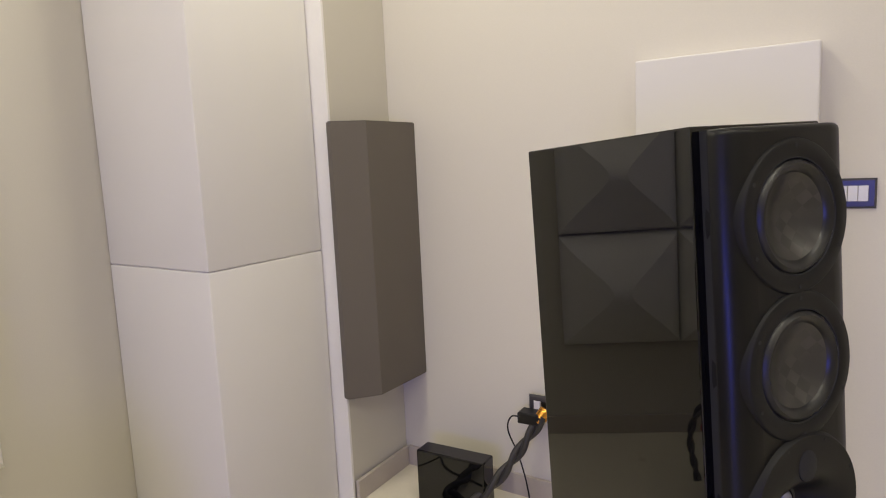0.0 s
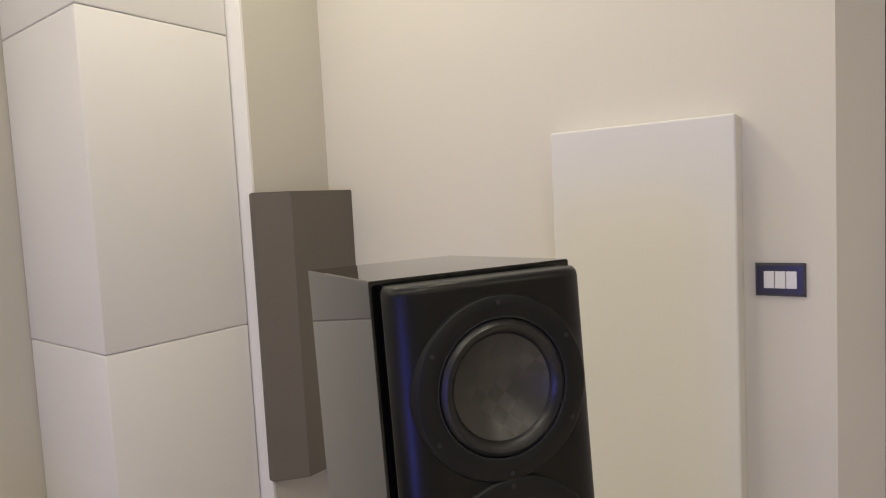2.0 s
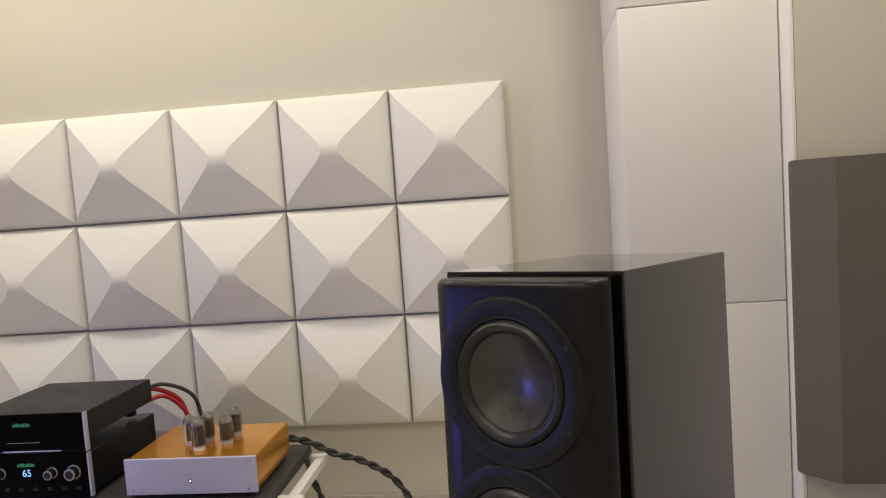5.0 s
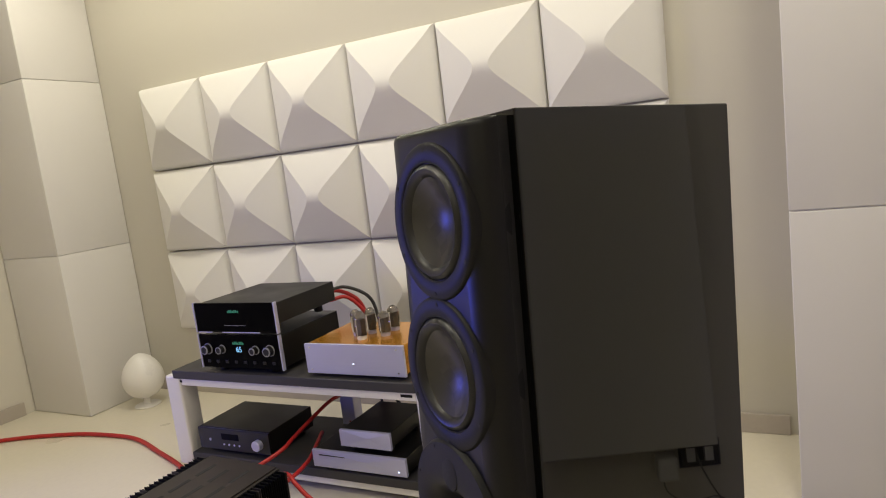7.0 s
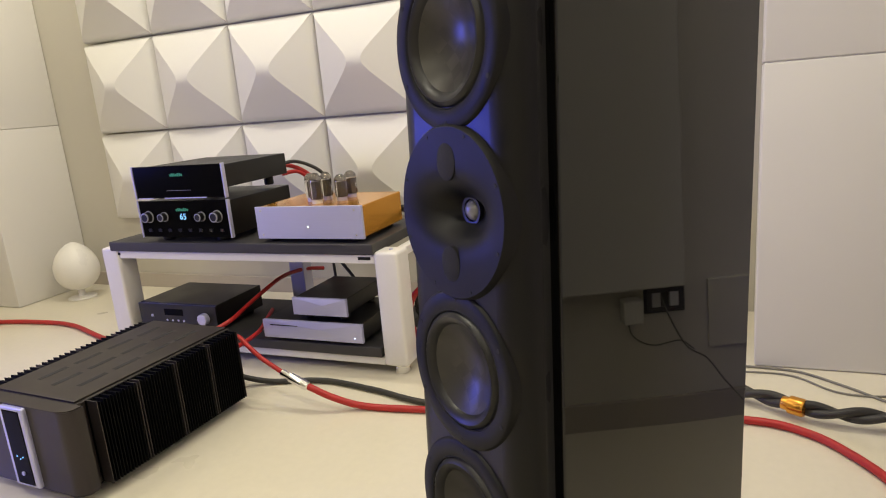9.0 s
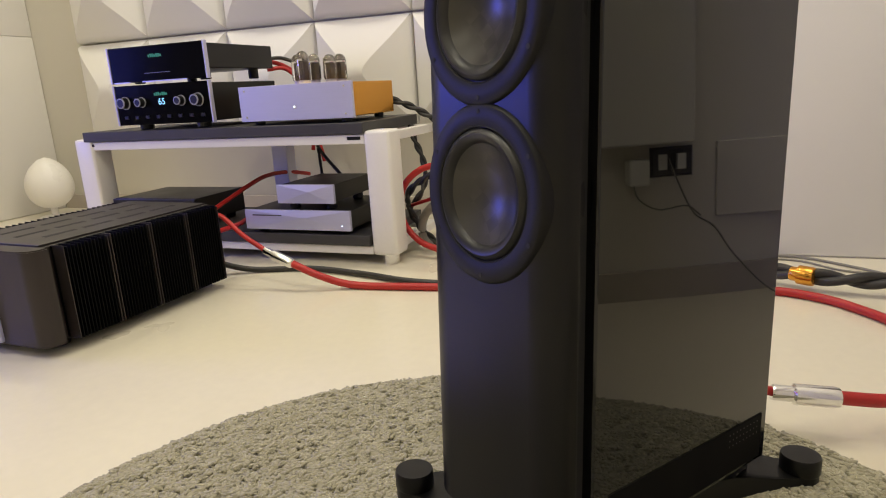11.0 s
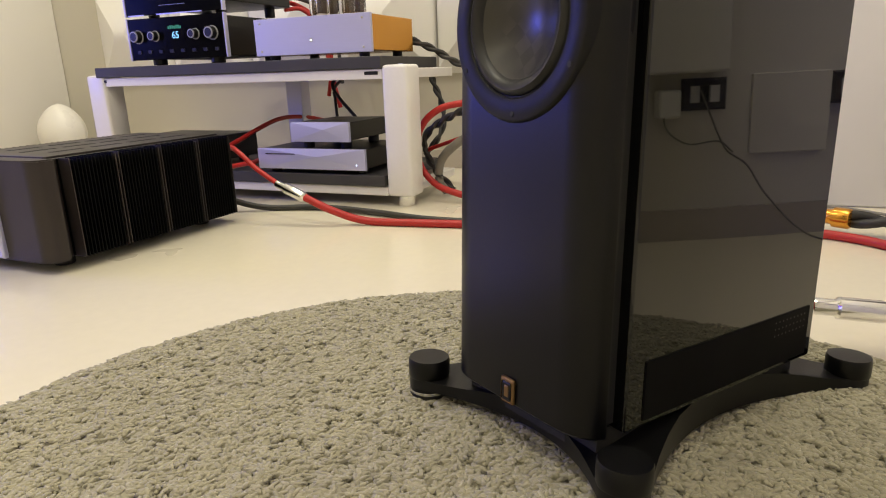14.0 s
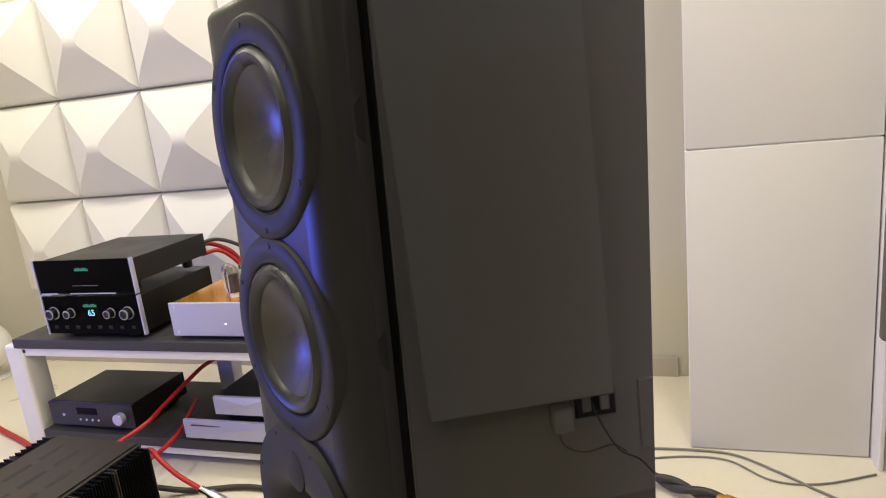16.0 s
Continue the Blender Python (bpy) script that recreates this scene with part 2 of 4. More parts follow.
def hose(points, radius, seg=10, steps=8, bm=None, twist=0.0, off=0.0, phase=0.0):
    """A round cable along a spline; off and twist wind it round its line."""
    bm = bm or bmesh.new()
    line = spline(points, steps)
    run, wound = 0.0, []
    for i, p in enumerate(line):
        d = (line[min(i + 1, len(line) - 1)] - line[max(i - 1, 0)]).normalized()
        side = d.cross(Vector((0, 0, 1)))
        side = side.normalized() if side.length > 1e-3 else Vector((1, 0, 0))
        up = side.cross(d)
        run += (p - line[i - 1]).length if i else 0
        a = phase + run * twist
        wound.append((p + off * (math.cos(a) * side + math.sin(a) * up), side, up))
    rows = [[bm.verts.new(p + radius * (math.cos(2 * math.pi * k / seg) * s + math.sin(2 * math.pi * k / seg) * u)) for k in range(seg)] for p, s, u in wound]
    for a, b in zip(rows, rows[1:]):
        for k in range(seg):
            bm.faces.new((a[k], a[(k + 1) % seg], b[(k + 1) % seg], b[k]))
    bm.faces.new(rows[0])
    bm.faces.new(rows[-1][::-1])
    return bm


def structure(name, bm, mat, label, category="", smooth=False):
    return tagged(part(name, bm, mat, smooth=smooth), label, category or name.split("_")[0], kind="structure")


# ---- the room ----
FX, RY, LY, BX = -2.25, 2.17, -3.0, 3.6
structure("floor", box(FX - 0.2, BX + 0.2, LY - 0.2, RY + 0.4, -0.12, 0), FLOOR, "cream poured resin floor with a soft sheen")
structure("ceiling", box(FX - 0.2, BX + 0.2, LY - 0.2, RY + 0.4, CEIL, CEIL + 0.12), CEILING, "plain off-white plaster ceiling")
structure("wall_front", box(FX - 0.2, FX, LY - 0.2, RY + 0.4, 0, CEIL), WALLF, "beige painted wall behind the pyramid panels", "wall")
structure("wall_left", box(FX, BX, LY - 0.2, LY, 0, CEIL), WALL, "beige painted side wall", "wall")
structure("wall_back", box(BX, BX + 0.2, LY - 0.2, RY + 0.4, 0, CEIL), WALL, "beige painted wall at the room's end", "wall")
# the right wall, with a splayed door opening
DX0, DX1, DY, DH = 0.215, 1.05, 2.335, 2.12
bm = prism([(FX, RY + 0.105), (-0.6, RY), (0.118, RY), (DX0, DY), (DX0, RY + 0.4), (FX, RY + 0.4)], 0, CEIL)
prism([(DX1 + 0.1, RY), (BX, RY), (BX, RY + 0.4), (DX1, RY + 0.4), (DX1, DY)], 0, CEIL, bm=bm)
prism([(0.118, RY), (DX1 + 0.1, RY), (DX1, DY), (DX1, RY + 0.4), (DX0, RY + 0.4), (DX0, DY)], DH, CEIL, bm=bm)
structure("wall_right", bm, WALL, "cream painted side wall with a splayed door opening", "wall")
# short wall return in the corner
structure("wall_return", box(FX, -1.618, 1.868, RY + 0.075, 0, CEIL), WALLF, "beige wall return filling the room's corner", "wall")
structure("trim_return", box(FX, -1.614, 1.852, 1.866, 0, CEIL, 0.003), TRIMW, "thin white edge strip along the wall return", "trim")
door = structure("door_1", box(DX0 + 0.003, DX1 - 0.003, DY, DY + 0.045, 0.006, DH - 0.004, 0.002), DOORM, "closed pale grey wood-grain door with square handle", "door")
rose = part("handle_rose", box(0.262, 0.314, DY - 0.012, DY, 1.037, 1.089, 0.002), SWITCHF, door, "square dark handle plate")
bm = box(0.28, 0.3, DY - 0.05, DY - 0.012, 1.053, 1.073, 0.003)
box(0.28, 0.42, DY - 0.06, DY - 0.045, 1.055, 1.073, 0.003, bm=bm)
part("door_handle", bm, CHROME, door, "satin chrome lever")
lock = part("lock_plate", box(0.262, 0.314, DY - 0.01, DY, 0.937, 0.989, 0.002), SWITCHF, door, "square dark lock plate")
part("keyhole", lathe([(0.0, 0), (0.008, 0), (0.008, 0.004), (0, 0.004)], "y", (0.288, DY - 0.014, 0.963), 12), CHROME, lock)

structure("baseboard_right", prism([(-1.6, RY + 0.05), (-0.6, RY - 0.014), (0.11, RY - 0.014), (0.11, RY - 0.001), (-0.6, RY - 0.001), (-1.6, RY + 0.064)], 0, 0.085), BASE, "beige skirting along the side wall", "baseboard")
structure("baseboard_return", box(-1.612, -1.596, 1.868, RY + 0.046, 0, 0.085, 0.003), BASE, "beige skirting on the wall return", "baseboard")
structure("baseboard_front", box(FX, FX + 0.014, -2.42, 1.32, 0, 0.085, 0.003), BASE, "beige skirting under the pyramid panels", "baseboard")
structure("baseboard_left", box(-1.7, BX, LY, LY + 0.014, 0, 0.085, 0.003), BASE, "beige skirting along the side wall", "baseboard")


def column(name, x1, y0, y1, splay0, splay1, label):
    """Three stacked padded modules; the flanks run splayed back to the wall."""
    c = thing(name, pose(0, 0, 0), label, "acoustic column", "corner columns")

    def plan(k):
        return [(FX + 0.003, y0 + splay0 + k), (x1 - k, y0 + k), (x1 - k, y1 - k), (FX + 0.003, y1 + splay1 - k)]

    part("core", prism(plan(0.008), 0, CEIL), TRIMW, c)
    for z0, z1 in ((0.003, 0.9925), (0.995, 2.0145), (2.017, CEIL - 0.003)):
        bm = prism(plan(0.0), z0, z1)
        bmesh.ops.bevel(bm, geom=bm.edges[:], offset=0.005, segments=3, affect="EDGES", profile=0.5)
        part("panel", bm, PANEL, c, smooth=True)
    return c


column("acoustic_column", -1.684, 1.33, 1.848, 0.036, 0.0, "tall white fabric column of three stacked panels beside the pyramid wall")
column("acoustic_column", -1.76, LY + 0.01, -2.44, 0.0, 0.0, "tall white fabric column of three stacked panels in the far corner")


# ---- pyramid panels ----
def pyramid_mesh(half=0.2475, rim=0.05, high=0.1, neck=0.15, soft=0.17):
    """Flat flanks left and right, and a rounded ridge from top to bottom that narrows to a neck."""
    bm = bmesh.new()
    m0, N = 0.88, 14

    def swell(v):
        k = math.sqrt(1 + soft * soft) - soft
        return high * (1 - (math.sqrt(v * v + soft * soft) - soft) / k)

    def reach(v):
        return 1 - (1 - neck) * (swell(v) / high) ** 1.2

    def round_off(m):
        return 0.03 * (1 - math.sqrt(max(0.0, 1 - ((m - m0) / (1 - m0)) ** 2))) if m > m0 else 0.0

    vs = [0.0, 0.05, 0.1, 0.16, 0.23, 0.31, 0.4, 0.5, 0.6, 0.7, 0.8, 0.88, 0.91, 0.94, 0.965, 0.985, 0.996, 1.0]

    def sheet(rows):
        made = [[bm.verts.new(p) for p in row] for row in rows]
        for a, b in zip(made, made[1:]):
            for j in range(len(a) - 1):
                bm.faces.new((a[j], b[j], b[j + 1], a[j + 1]))

    rows = []
    for v in [-q for q in vs[:0:-1]] + vs:
        r = reach(abs(v))
        z = rim + swell(abs(v)) - round_off(abs(v))
        rows.append([(z, half * r * (2 * j / N - 1), half * v) for j in range(N + 1)])
    lift = [(0.0, p[1], p[2]) for p in rows[0]], [(0.0, p[1], p[2]) for p in rows[-1]]
    sheet([lift[0]] + rows + [lift[1]])
    for s in (-1, 1):
        rows = []
        for v in vs:
            u = reach(v)
            z = rim + swell(v) - round_off(u)
            rows.append([(z - 0.0 * j, s * half * u, half * v * (2 * j / N - 1)) for j in range(N + 1)])
        rows.append([(0.0, p[1], p[2]) for p in rows[-1]])
        sheet(rows)
    return bm


shape = pyramid_mesh()
bmesh.ops.scale(shape, vec=(1, 1, 0.988), verts=shape.verts)  # open joints between the rows
tile = tagged(part("pyramid_panel", shape, FOAM, smooth=True), "white sculpted pyramid acoustic panel on the front wall", "acoustic panel", "pyramid wall panels")
PY, PZ, PP, PH = 0.94, 1.915, 0.5, 0.497
tile.matrix_world = pose(FX, PY - PP / 2, PZ - PH / 2)
for r in range(3):
    for c in range(6):
        if r or c:
            copy_thing(tile, pose(FX, PY - PP * (c + 0.5), PZ - PH * (r + 0.5)))

# ---- wall things ----
brown = tagged(part("absorber_panel", prism([(-1.612, 1.836), (-1.592, 1.836), (-1.505, 1.93), (-1.49, RY + 0.062), (-1.616, RY + 0.07)], 0.427, 1.463, 0.004), BROWN), "taupe fabric absorber with a chamfered edge on the wall return", "acoustic panel")
white = tagged(part("absorber_panel", box(-0.582, -0.088, RY - 0.082, RY, 0.44, 1.578, 0.006, seg=3), PANEL), "thick white fabric absorber hung on the cream wall", "acoustic panel")


def wall_plate(name, x0, x1, z0, z1, modules, label, category):
    p = thing(name, pose((x0 + x1) / 2, RY, (z0 + z1) / 2), label, category)
    w, h = (x1 - x0) / 2, (z1 - z0) / 2
    bm = bmesh.new()
    ring = [(-1, -1), (1, -1), (1, 1), (-1, 1)]
    iw, ih = w * 0.66, h * 0.52
    loops = [[bm.verts.new((sx * a, y, sz * b)) for sx, sz in ring] for a, b, y in ((w, h, 0), (w, h, -0.004), (w * 0.9, h * 0.86, -0.012), (iw, ih, -0.012), (iw, ih, -0.004))]
    for a, b in zip(loops, loops[1:]):
        for i in range(4):
            bm.faces.new((a[i], a[(i + 1) % 4], b[(i + 1) % 4], b[i]))
    part("frame", bm, SWITCHF, p)
    n = len(modules)
    for i, k in enumerate(modules):
        a = -iw + 2 * iw * i / n
        part("rocker" if k else "blank", box(a + 0.0008, a + 2 * iw / n - 0.0008, -0.013 if k else -0.007, -0.003, -ih, ih, 0.001), WHITEP if k else PLASTIC, p)
    return p


wall_plate("light_switch", -0.06, 0.054, 1.117, 1.201, (1, 1, 1), "dark framed triple light switch with white rockers", "switch")
wall_plate("wall_socket", -0.607, -0.49, 0.345, 0.426, (1, 0, 1), "dark framed wall socket with a cable plugged in", "socket")
wall_plate("wall_socket", -1.0, -0.88, 0.345, 0.427, (1, 0, 1), "dark framed wall socket behind the loudspeaker", "socket")
tagged(part("cover_plate", box(-0.88, -0.675, RY - 0.005, RY + 0.03, 0.225, 0.43, 0.002), WALL), "plain cream cover plate low on the wall", "cover plate")
tagged(part("plug_adapter", box(-0.475, -0.42, RY - 0.05, RY, 0.33, 0.4, 0.006), WHITEP), "small white plug adapter under the absorber", "adapter")
ad = tagged(part("power_adapter", box(-1.02, -0.935, RY - 0.075, RY - 0.013, 0.335, 0.378, 0.006), PLASTIC), "black plug-in power adapter on the wall socket", "adapter")

# ---- the loudspeaker ----
SPX, SPY, SPA = -0.2237, 1.0198, -33.72
FOOTZ = 0.034  # height of the base in the tower's own frame
# the tower leans back on its raised front feet
TOWER = Matrix.Translation((SPX, SPY, 0.05)) @ Matrix.Rotation(radians(SPA), 4, "Z") @ Matrix.Rotation(0.019, 4, "X") @ Matrix.Rotation(-0.0467, 4, "Y") @ Matrix.Translation((0, 0, -0.05))


def baffle_mesh(sect, z0, z1, holes):
    """The section drawn upright, its flat front pierced by round openings, the top edge rolled."""
    bm = bmesh.new()
    n = len(sect) // 2
    xm = sect[n - 1][0]
    levels = [(z0, 0.004), (z0 + 0.004, 0.0), (z1 - 0.009, 0.0), (z1 - 0.0045, 0.001), (z1 - 0.001, 0.004), (z1, 0.008)]
    rows = []
    for z, k in levels:
        rows.append([bm.verts.new((max(sect[0][0], x - k), y * (1 - k * 4), z)) for x, y in sect])
    for li, (a, b) in enumerate(zip(rows, rows[1:])):
        for i in range(len(sect) - 1):
            if i == n - 1 and li == 1:
                continue
            bm.faces.new((a[i], a[i + 1], b[i + 1], b[i]))
    bm.faces.new(rows[-1])
    bm.faces.new(rows[0][::-1])
    lo, hi = rows[1], rows[2]
    y0, y1 = sect[n - 1][1], sect[n][1]
    loop = [lo[n - 1], lo[n], hi[n], hi[n - 1]]
    edges = [bm.edges.get((loop[i], loop[(i + 1) % 4])) or bm.edges.new((loop[i], loop[(i + 1) % 4])) for i in range(4)]
    # one band per opening, so that overlapping rings stay apart
    for z, r in holes:
        r = min(r, 0.0675) if r > 0.09 else r
        r = min(r, (y1 - y0) / 2 - 0.001)
        ring = [bm.verts.new((xm, r * math.cos(2 * math.pi * k / 48), z + r * math.sin(2 * math.pi * k / 48))) for k in range(48)]
        edges += [bm.edges.new((ring[k], ring[(k + 1) % 48])) for k in range(48)]
    bmesh.ops.triangle_fill(bm, use_beauty=True, use_dissolve=False, edges=edges)
    return bm


def loudspeaker():
    s = thing("loudspeaker", TOWER, "tall gloss black tower loudspeaker with four woofers on a grey rug", "loudspeaker")
    hw, fr, bk, top, bot = 0.1155, 0.173, -0.172, 1.3176, 0.088
    part("cabinet", box(bk, fr, -hw, hw, bot, top, 0.0025, seg=3), LACQUER, s, "gloss black lacquered cabinet")
    part("gap_frame", box(fr, fr + 0.017, -hw + 0.014, hw - 0.014, bot + 0.006, top - 0.006), DARK, s)
    # the baffle: flat in front, its sides rounded back
    sect = [(fr + 0.017, -0.109), (fr + 0.019, -0.109)]
    for i in range(7):
        a = math.radians(90 * i / 6)
        sect.append((fr + 0.019 + 0.027 * math.sin(a), -0.109 + 0.04 * (1 - math.cos(a))))
    sect = sect + [(x, -y) for x, y in sect[::-1]]
    part("baffle", baffle_mesh(sect, bot - 0.004, top - 0.006, ((1.2017, 0.0735), (1.0185, 0.0735), (0.8367, 0.097), (0.6556, 0.0735), (0.4726, 0.0735))), SATIN, s, "satin black rounded front baffle", smooth=True)
    front = fr + 0.047
    for z in (1.2017, 1.0185, 0.6556, 0.4726):
        w = part("woofer", lathe([(0.0702, -0.006), (0.0706, 0.0015), (0.073, 0.003), (0.0905, 0.003), (0.0922, 0.0018), (0.0938, -0.001), (0.0968, -0.01), (0.1002, -0.022), (0.1032, -0.042), (0.09, -0.042), (0.0702, -0.042)], "x", (0, 0, 0), 64), RINGM, s, "", True)
        w.location = (front, 0, z)
        part("surround", lathe([(0.0696, -0.003), (0.0675, 0.0025), (0.063, 0.0055), (0.0578, 0.0038), (0.054, -0.001), (0.0515, -0.005), (0.059, -0.012), (0.0696, -0.01)], "x", (0, 0, 0), 56), RUBBER, w, "glossy black rubber surround", True)
        part("cone", lathe([(0.0538, -0.002), (0.05, -0.0045), (0.04, -0.0105), (0.03, -0.0155), (0.02, -0.0195), (0.01, -0.0217), (0.003, -0.0222), (0.0, -0.0223)], "x", (0, 0, 0), 56), CONE, w, "woven dark carbon cone", True)
        part("groove", lathe([(0.0717, 0.0016), (0.0704, 0.0026), (0.0694, 0.001), (0.0704, -0.002)], "x", (0, 0, 0), 56), DARK, w)
        for i in range(6):
            a = radians(30 + 60 * i)
            part("screw", lathe([(0.0, 0.0036), (0.0026, 0.0036), (0.0026, 0.002), (0, 0.002)], "x", (0, 0.085 * math.cos(a), 0.085 * math.sin(a)), 8), DARK, w)
    # the waveguide plate between the woofers
    bm = bmesh.new()
    rings, seg = [], 64
    for r in (0.0, 0.008, 0.014, 0.02, 0.026, 0.033, 0.04, 0.048, 0.056, 0.065, 0.075, 0.085, 0.0935, 0.096):
        row = []
        for i in range(seg):
            a = 2 * math.pi * i / seg
            y, z = r * math.cos(a), r * math.sin(a)
            d = -0.042 * math.exp(-((y / 0.047) ** 2 + (z / 0.025) ** 2) ** 1.1) - (0.003 if r > 0.095 else 0)
            row.append(bm.verts.new((d + 0.006, y, z)))
        rings.append(row)
    for r in ((0.0995, -0.012), (0.103, -0.025), (0.106, -0.046), (0.09, -0.05)):
        rings.append([bm.verts.new((r[1] + 0.004, r[0] * math.cos(2 * math.pi * i / seg), r[0] * math.sin(2 * math.pi * i / seg))) for i in range(seg)])
    for a, b in zip(rings, rings[1:]):
        for i in range(seg):
            bm.faces.new((a[i], a[(i + 1) % seg], b[(i + 1) % seg], b[i]))
    bm.faces.new(rings[-1])
    bmesh.ops.remove_doubles(bm, verts=bm.verts, dist=1e-6)
    g = part("waveguide", bm, RINGM, s, "black waveguide plate with a flared centre", True)
    g.location = (front, 0, 0.8367)
    part("dome_ring", lathe([(0.0175, -0.03), (0.0165, -0.025), (0.013, -0.0255), (0.013, -0.038), (0.0175, -0.038)], "x", (0, 0, 0), 32), RUBBER, g, "", True)
    part("tweeter_dome", lathe([(0.0, -0.0205), (0.004, -0.021), (0.008, -0.0228), (0.011, -0.026), (0.0125, -0.0295), (0.012, -0.035)], "x", (0, 0, 0), 28), DOME, g, "pale grey tweeter dome", True)
    for k in (-1, 1):
        bm = lathe([(0.0, 0.0076), (0.014, 0.0074), (0.0168, 0.0062), (0.0168, -0.012)], "x", (0, 0, 0), 28)
        bmesh.ops.scale(bm, vec=(1, 1, 1.2), verts=bm.verts)
        bmesh.ops.translate(bm, vec=(0, 0, k * 0.056), verts=bm.verts)
        part("midrange_dome", bm, MESHM, g, "dark cloth covered dome", True)
    for i in range(8):
        a = radians(22.5 + 45 * i)
        part("screw", lathe([(0.0, 0.0066), (0.0022, 0.0066), (0.0022, 0.004), (0, 0.004)], "x", (0, 0.089 * math.cos(a), 0.089 * math.sin(a)), 8), DARK, g)
    # badge low on the baffle
    b = part("badge", box(front - 0.001, front + 0.003, -0.0105, 0.0105, 0.087, 0.116, 0.003, seg=3), BRONZE, s, "small bronze badge")
    part("badge_face", box(front + 0.002, front + 0.0036, -0.0075, 0.0075, 0.091, 0.112, 0.002), PLASTIC, b)
    part("badge_mark", box(front + 0.003, front + 0.0042, -0.003, 0.004, 0.095, 0.108, 0.001), BRONZE, b)
    # base with four outrigger arms
    corners = [(0.202, 0.142), (-0.222, 0.142), (-0.222, -0.15), (0.216, -0.16)]
    outline = []
    mids = [((fr + bk) / 2 - 0.01, 0.102), (bk - 0.015, 0.0), ((fr + bk) / 2 - 0.01, -0.102), (fr + 0.015, 0.0)]
    for i, (cx, cy) in enumerate(corners):
        d = Vector((math.copysign(0.62, cx), math.copysign(0.78, cy)))
        n = Vector((-d.y, d.x))
        c = Vector((cx, cy))
        arc = [c + 0.025 * (math.cos(a) * d + math.sin(a) * n) for a in [radians(q) for q in (-90, -60, -30, 0, 30, 60, 90)]]
        if (Vector(mids[i - 1]) - arc[0]).length > (Vector(mids[i - 1]) - arc[-1]).length:
            arc.reverse()
        outline.append([Vector(p) for p in arc])
    pts = []
    for i in range(4):
        pts += outline[i]
        a, b, m = outline[i][-1], outline[(i + 1) % 4][0], Vector(mids[i])
        q = 2 * m - (a + b) / 2
        for k in range(1, 12):
            t = k / 12
            pts.append((1 - t) ** 2 * a + 2 * t * (1 - t) * q + t * t * b)
    plate = prism([tuple(p) for p in pts], FOOTZ + 0.014, FOOTZ + 0.027)
    for v in plate.verts:
        if v.co.z > FOOTZ + 0.02:
            v.co.z += 0.022 * min(1.0, max(0.0, (0.24 - math.hypot(v.co.x, v.co.y)) / 0.1))
    part("base_plate", plate, SATIN, s, "black four-armed base plate", smooth=True)
    part("plinth", box(bk + 0.01, fr + 0.02, -0.1, 0.1, FOOTZ + 0.025, bot + 0.002), DARK, s)
    for cx, cy in corners:
        f = part("foot", lathe([(0.0, 0.026), (0.025, 0.026), (0.026, 0.028), (0.026, 0.047), (0.0248, 0.0502), (0.0, 0.051)], "z", (0, 0, 0), 40), SATIN, s, "round black outrigger foot", True)
        f.location = (cx, cy, FOOTZ)
        part("foot_ring", lathe([(0.0, 0.006), (0.0245, 0.006), (0.0252, 0.007), (0.0252, 0.01), (0.0, 0.01)], "z", (0, 0, 0), 40), CHROME, f, "silver ring", True)
        part("foot_pad", lathe([(0.0, -0.022), (0.0232, -0.022), (0.0245, -0.02), (0.0245, 0.006), (0, 0.006)], "z", (0, 0, 0), 40), RUBBER, f, "dark rubber pad")
        part("foot_collar", lathe([(0.0, 0.01), (0.0247, 0.01), (0.0247, 0.0145), (0, 0.0145)], "z", (0, 0, 0), 40), SATIN, f)
    # low dark plates along both flanks
    for k in (-1, 1):
        y0, y1 = sorted((k * (hw - 0.001), k * (hw + 0.0015)))
        pl = part("flank_plate", box(bk + 0.014, fr - 0.025, y0, y1, bot + 0.006, bot + 0.068, 0.001), FINM, s, "dark plate low on the cabinet flank")
        for i in range(9):
            for q in range(3):
                part("pin", lathe([(0.0, 0.0006), (0.0012, 0.0006), (0.0012, 0), (0, 0)], "y", (bk + 0.026 + 0.008 * i, k * (hw + 0.0012), bot + 0.044 + 0.008 * q), 6), AMPGREY, pl)
    # terminals on the back
    for y, z in ((-0.04, 0.2), (0.04, 0.2)):
        part("terminal", lathe([(0.0, 0), (0.009, 0), (0.009, -0.03), (0.007, -0.034), (0, -0.034)], "x", (bk, y, z), 16), GOLD, s)
    return s


loudspeaker()

# ---- rug ----
RCX, RCY, RR = 0.09, 0.904, 0.668


def relief(x, y):
    patch = 0.5 + 0.5 * noise.noise((9 * x, 9 * y, 4))
    crevice = max(0.0, noise.noise((85 * x, 85 * y, 7)) - 0.12) * (0.012 + 0.03 * patch)
    return 0.041 + 0.0025 * noise.noise((26 * x, 26 * y, 1)) - min(crevice, 0.014)


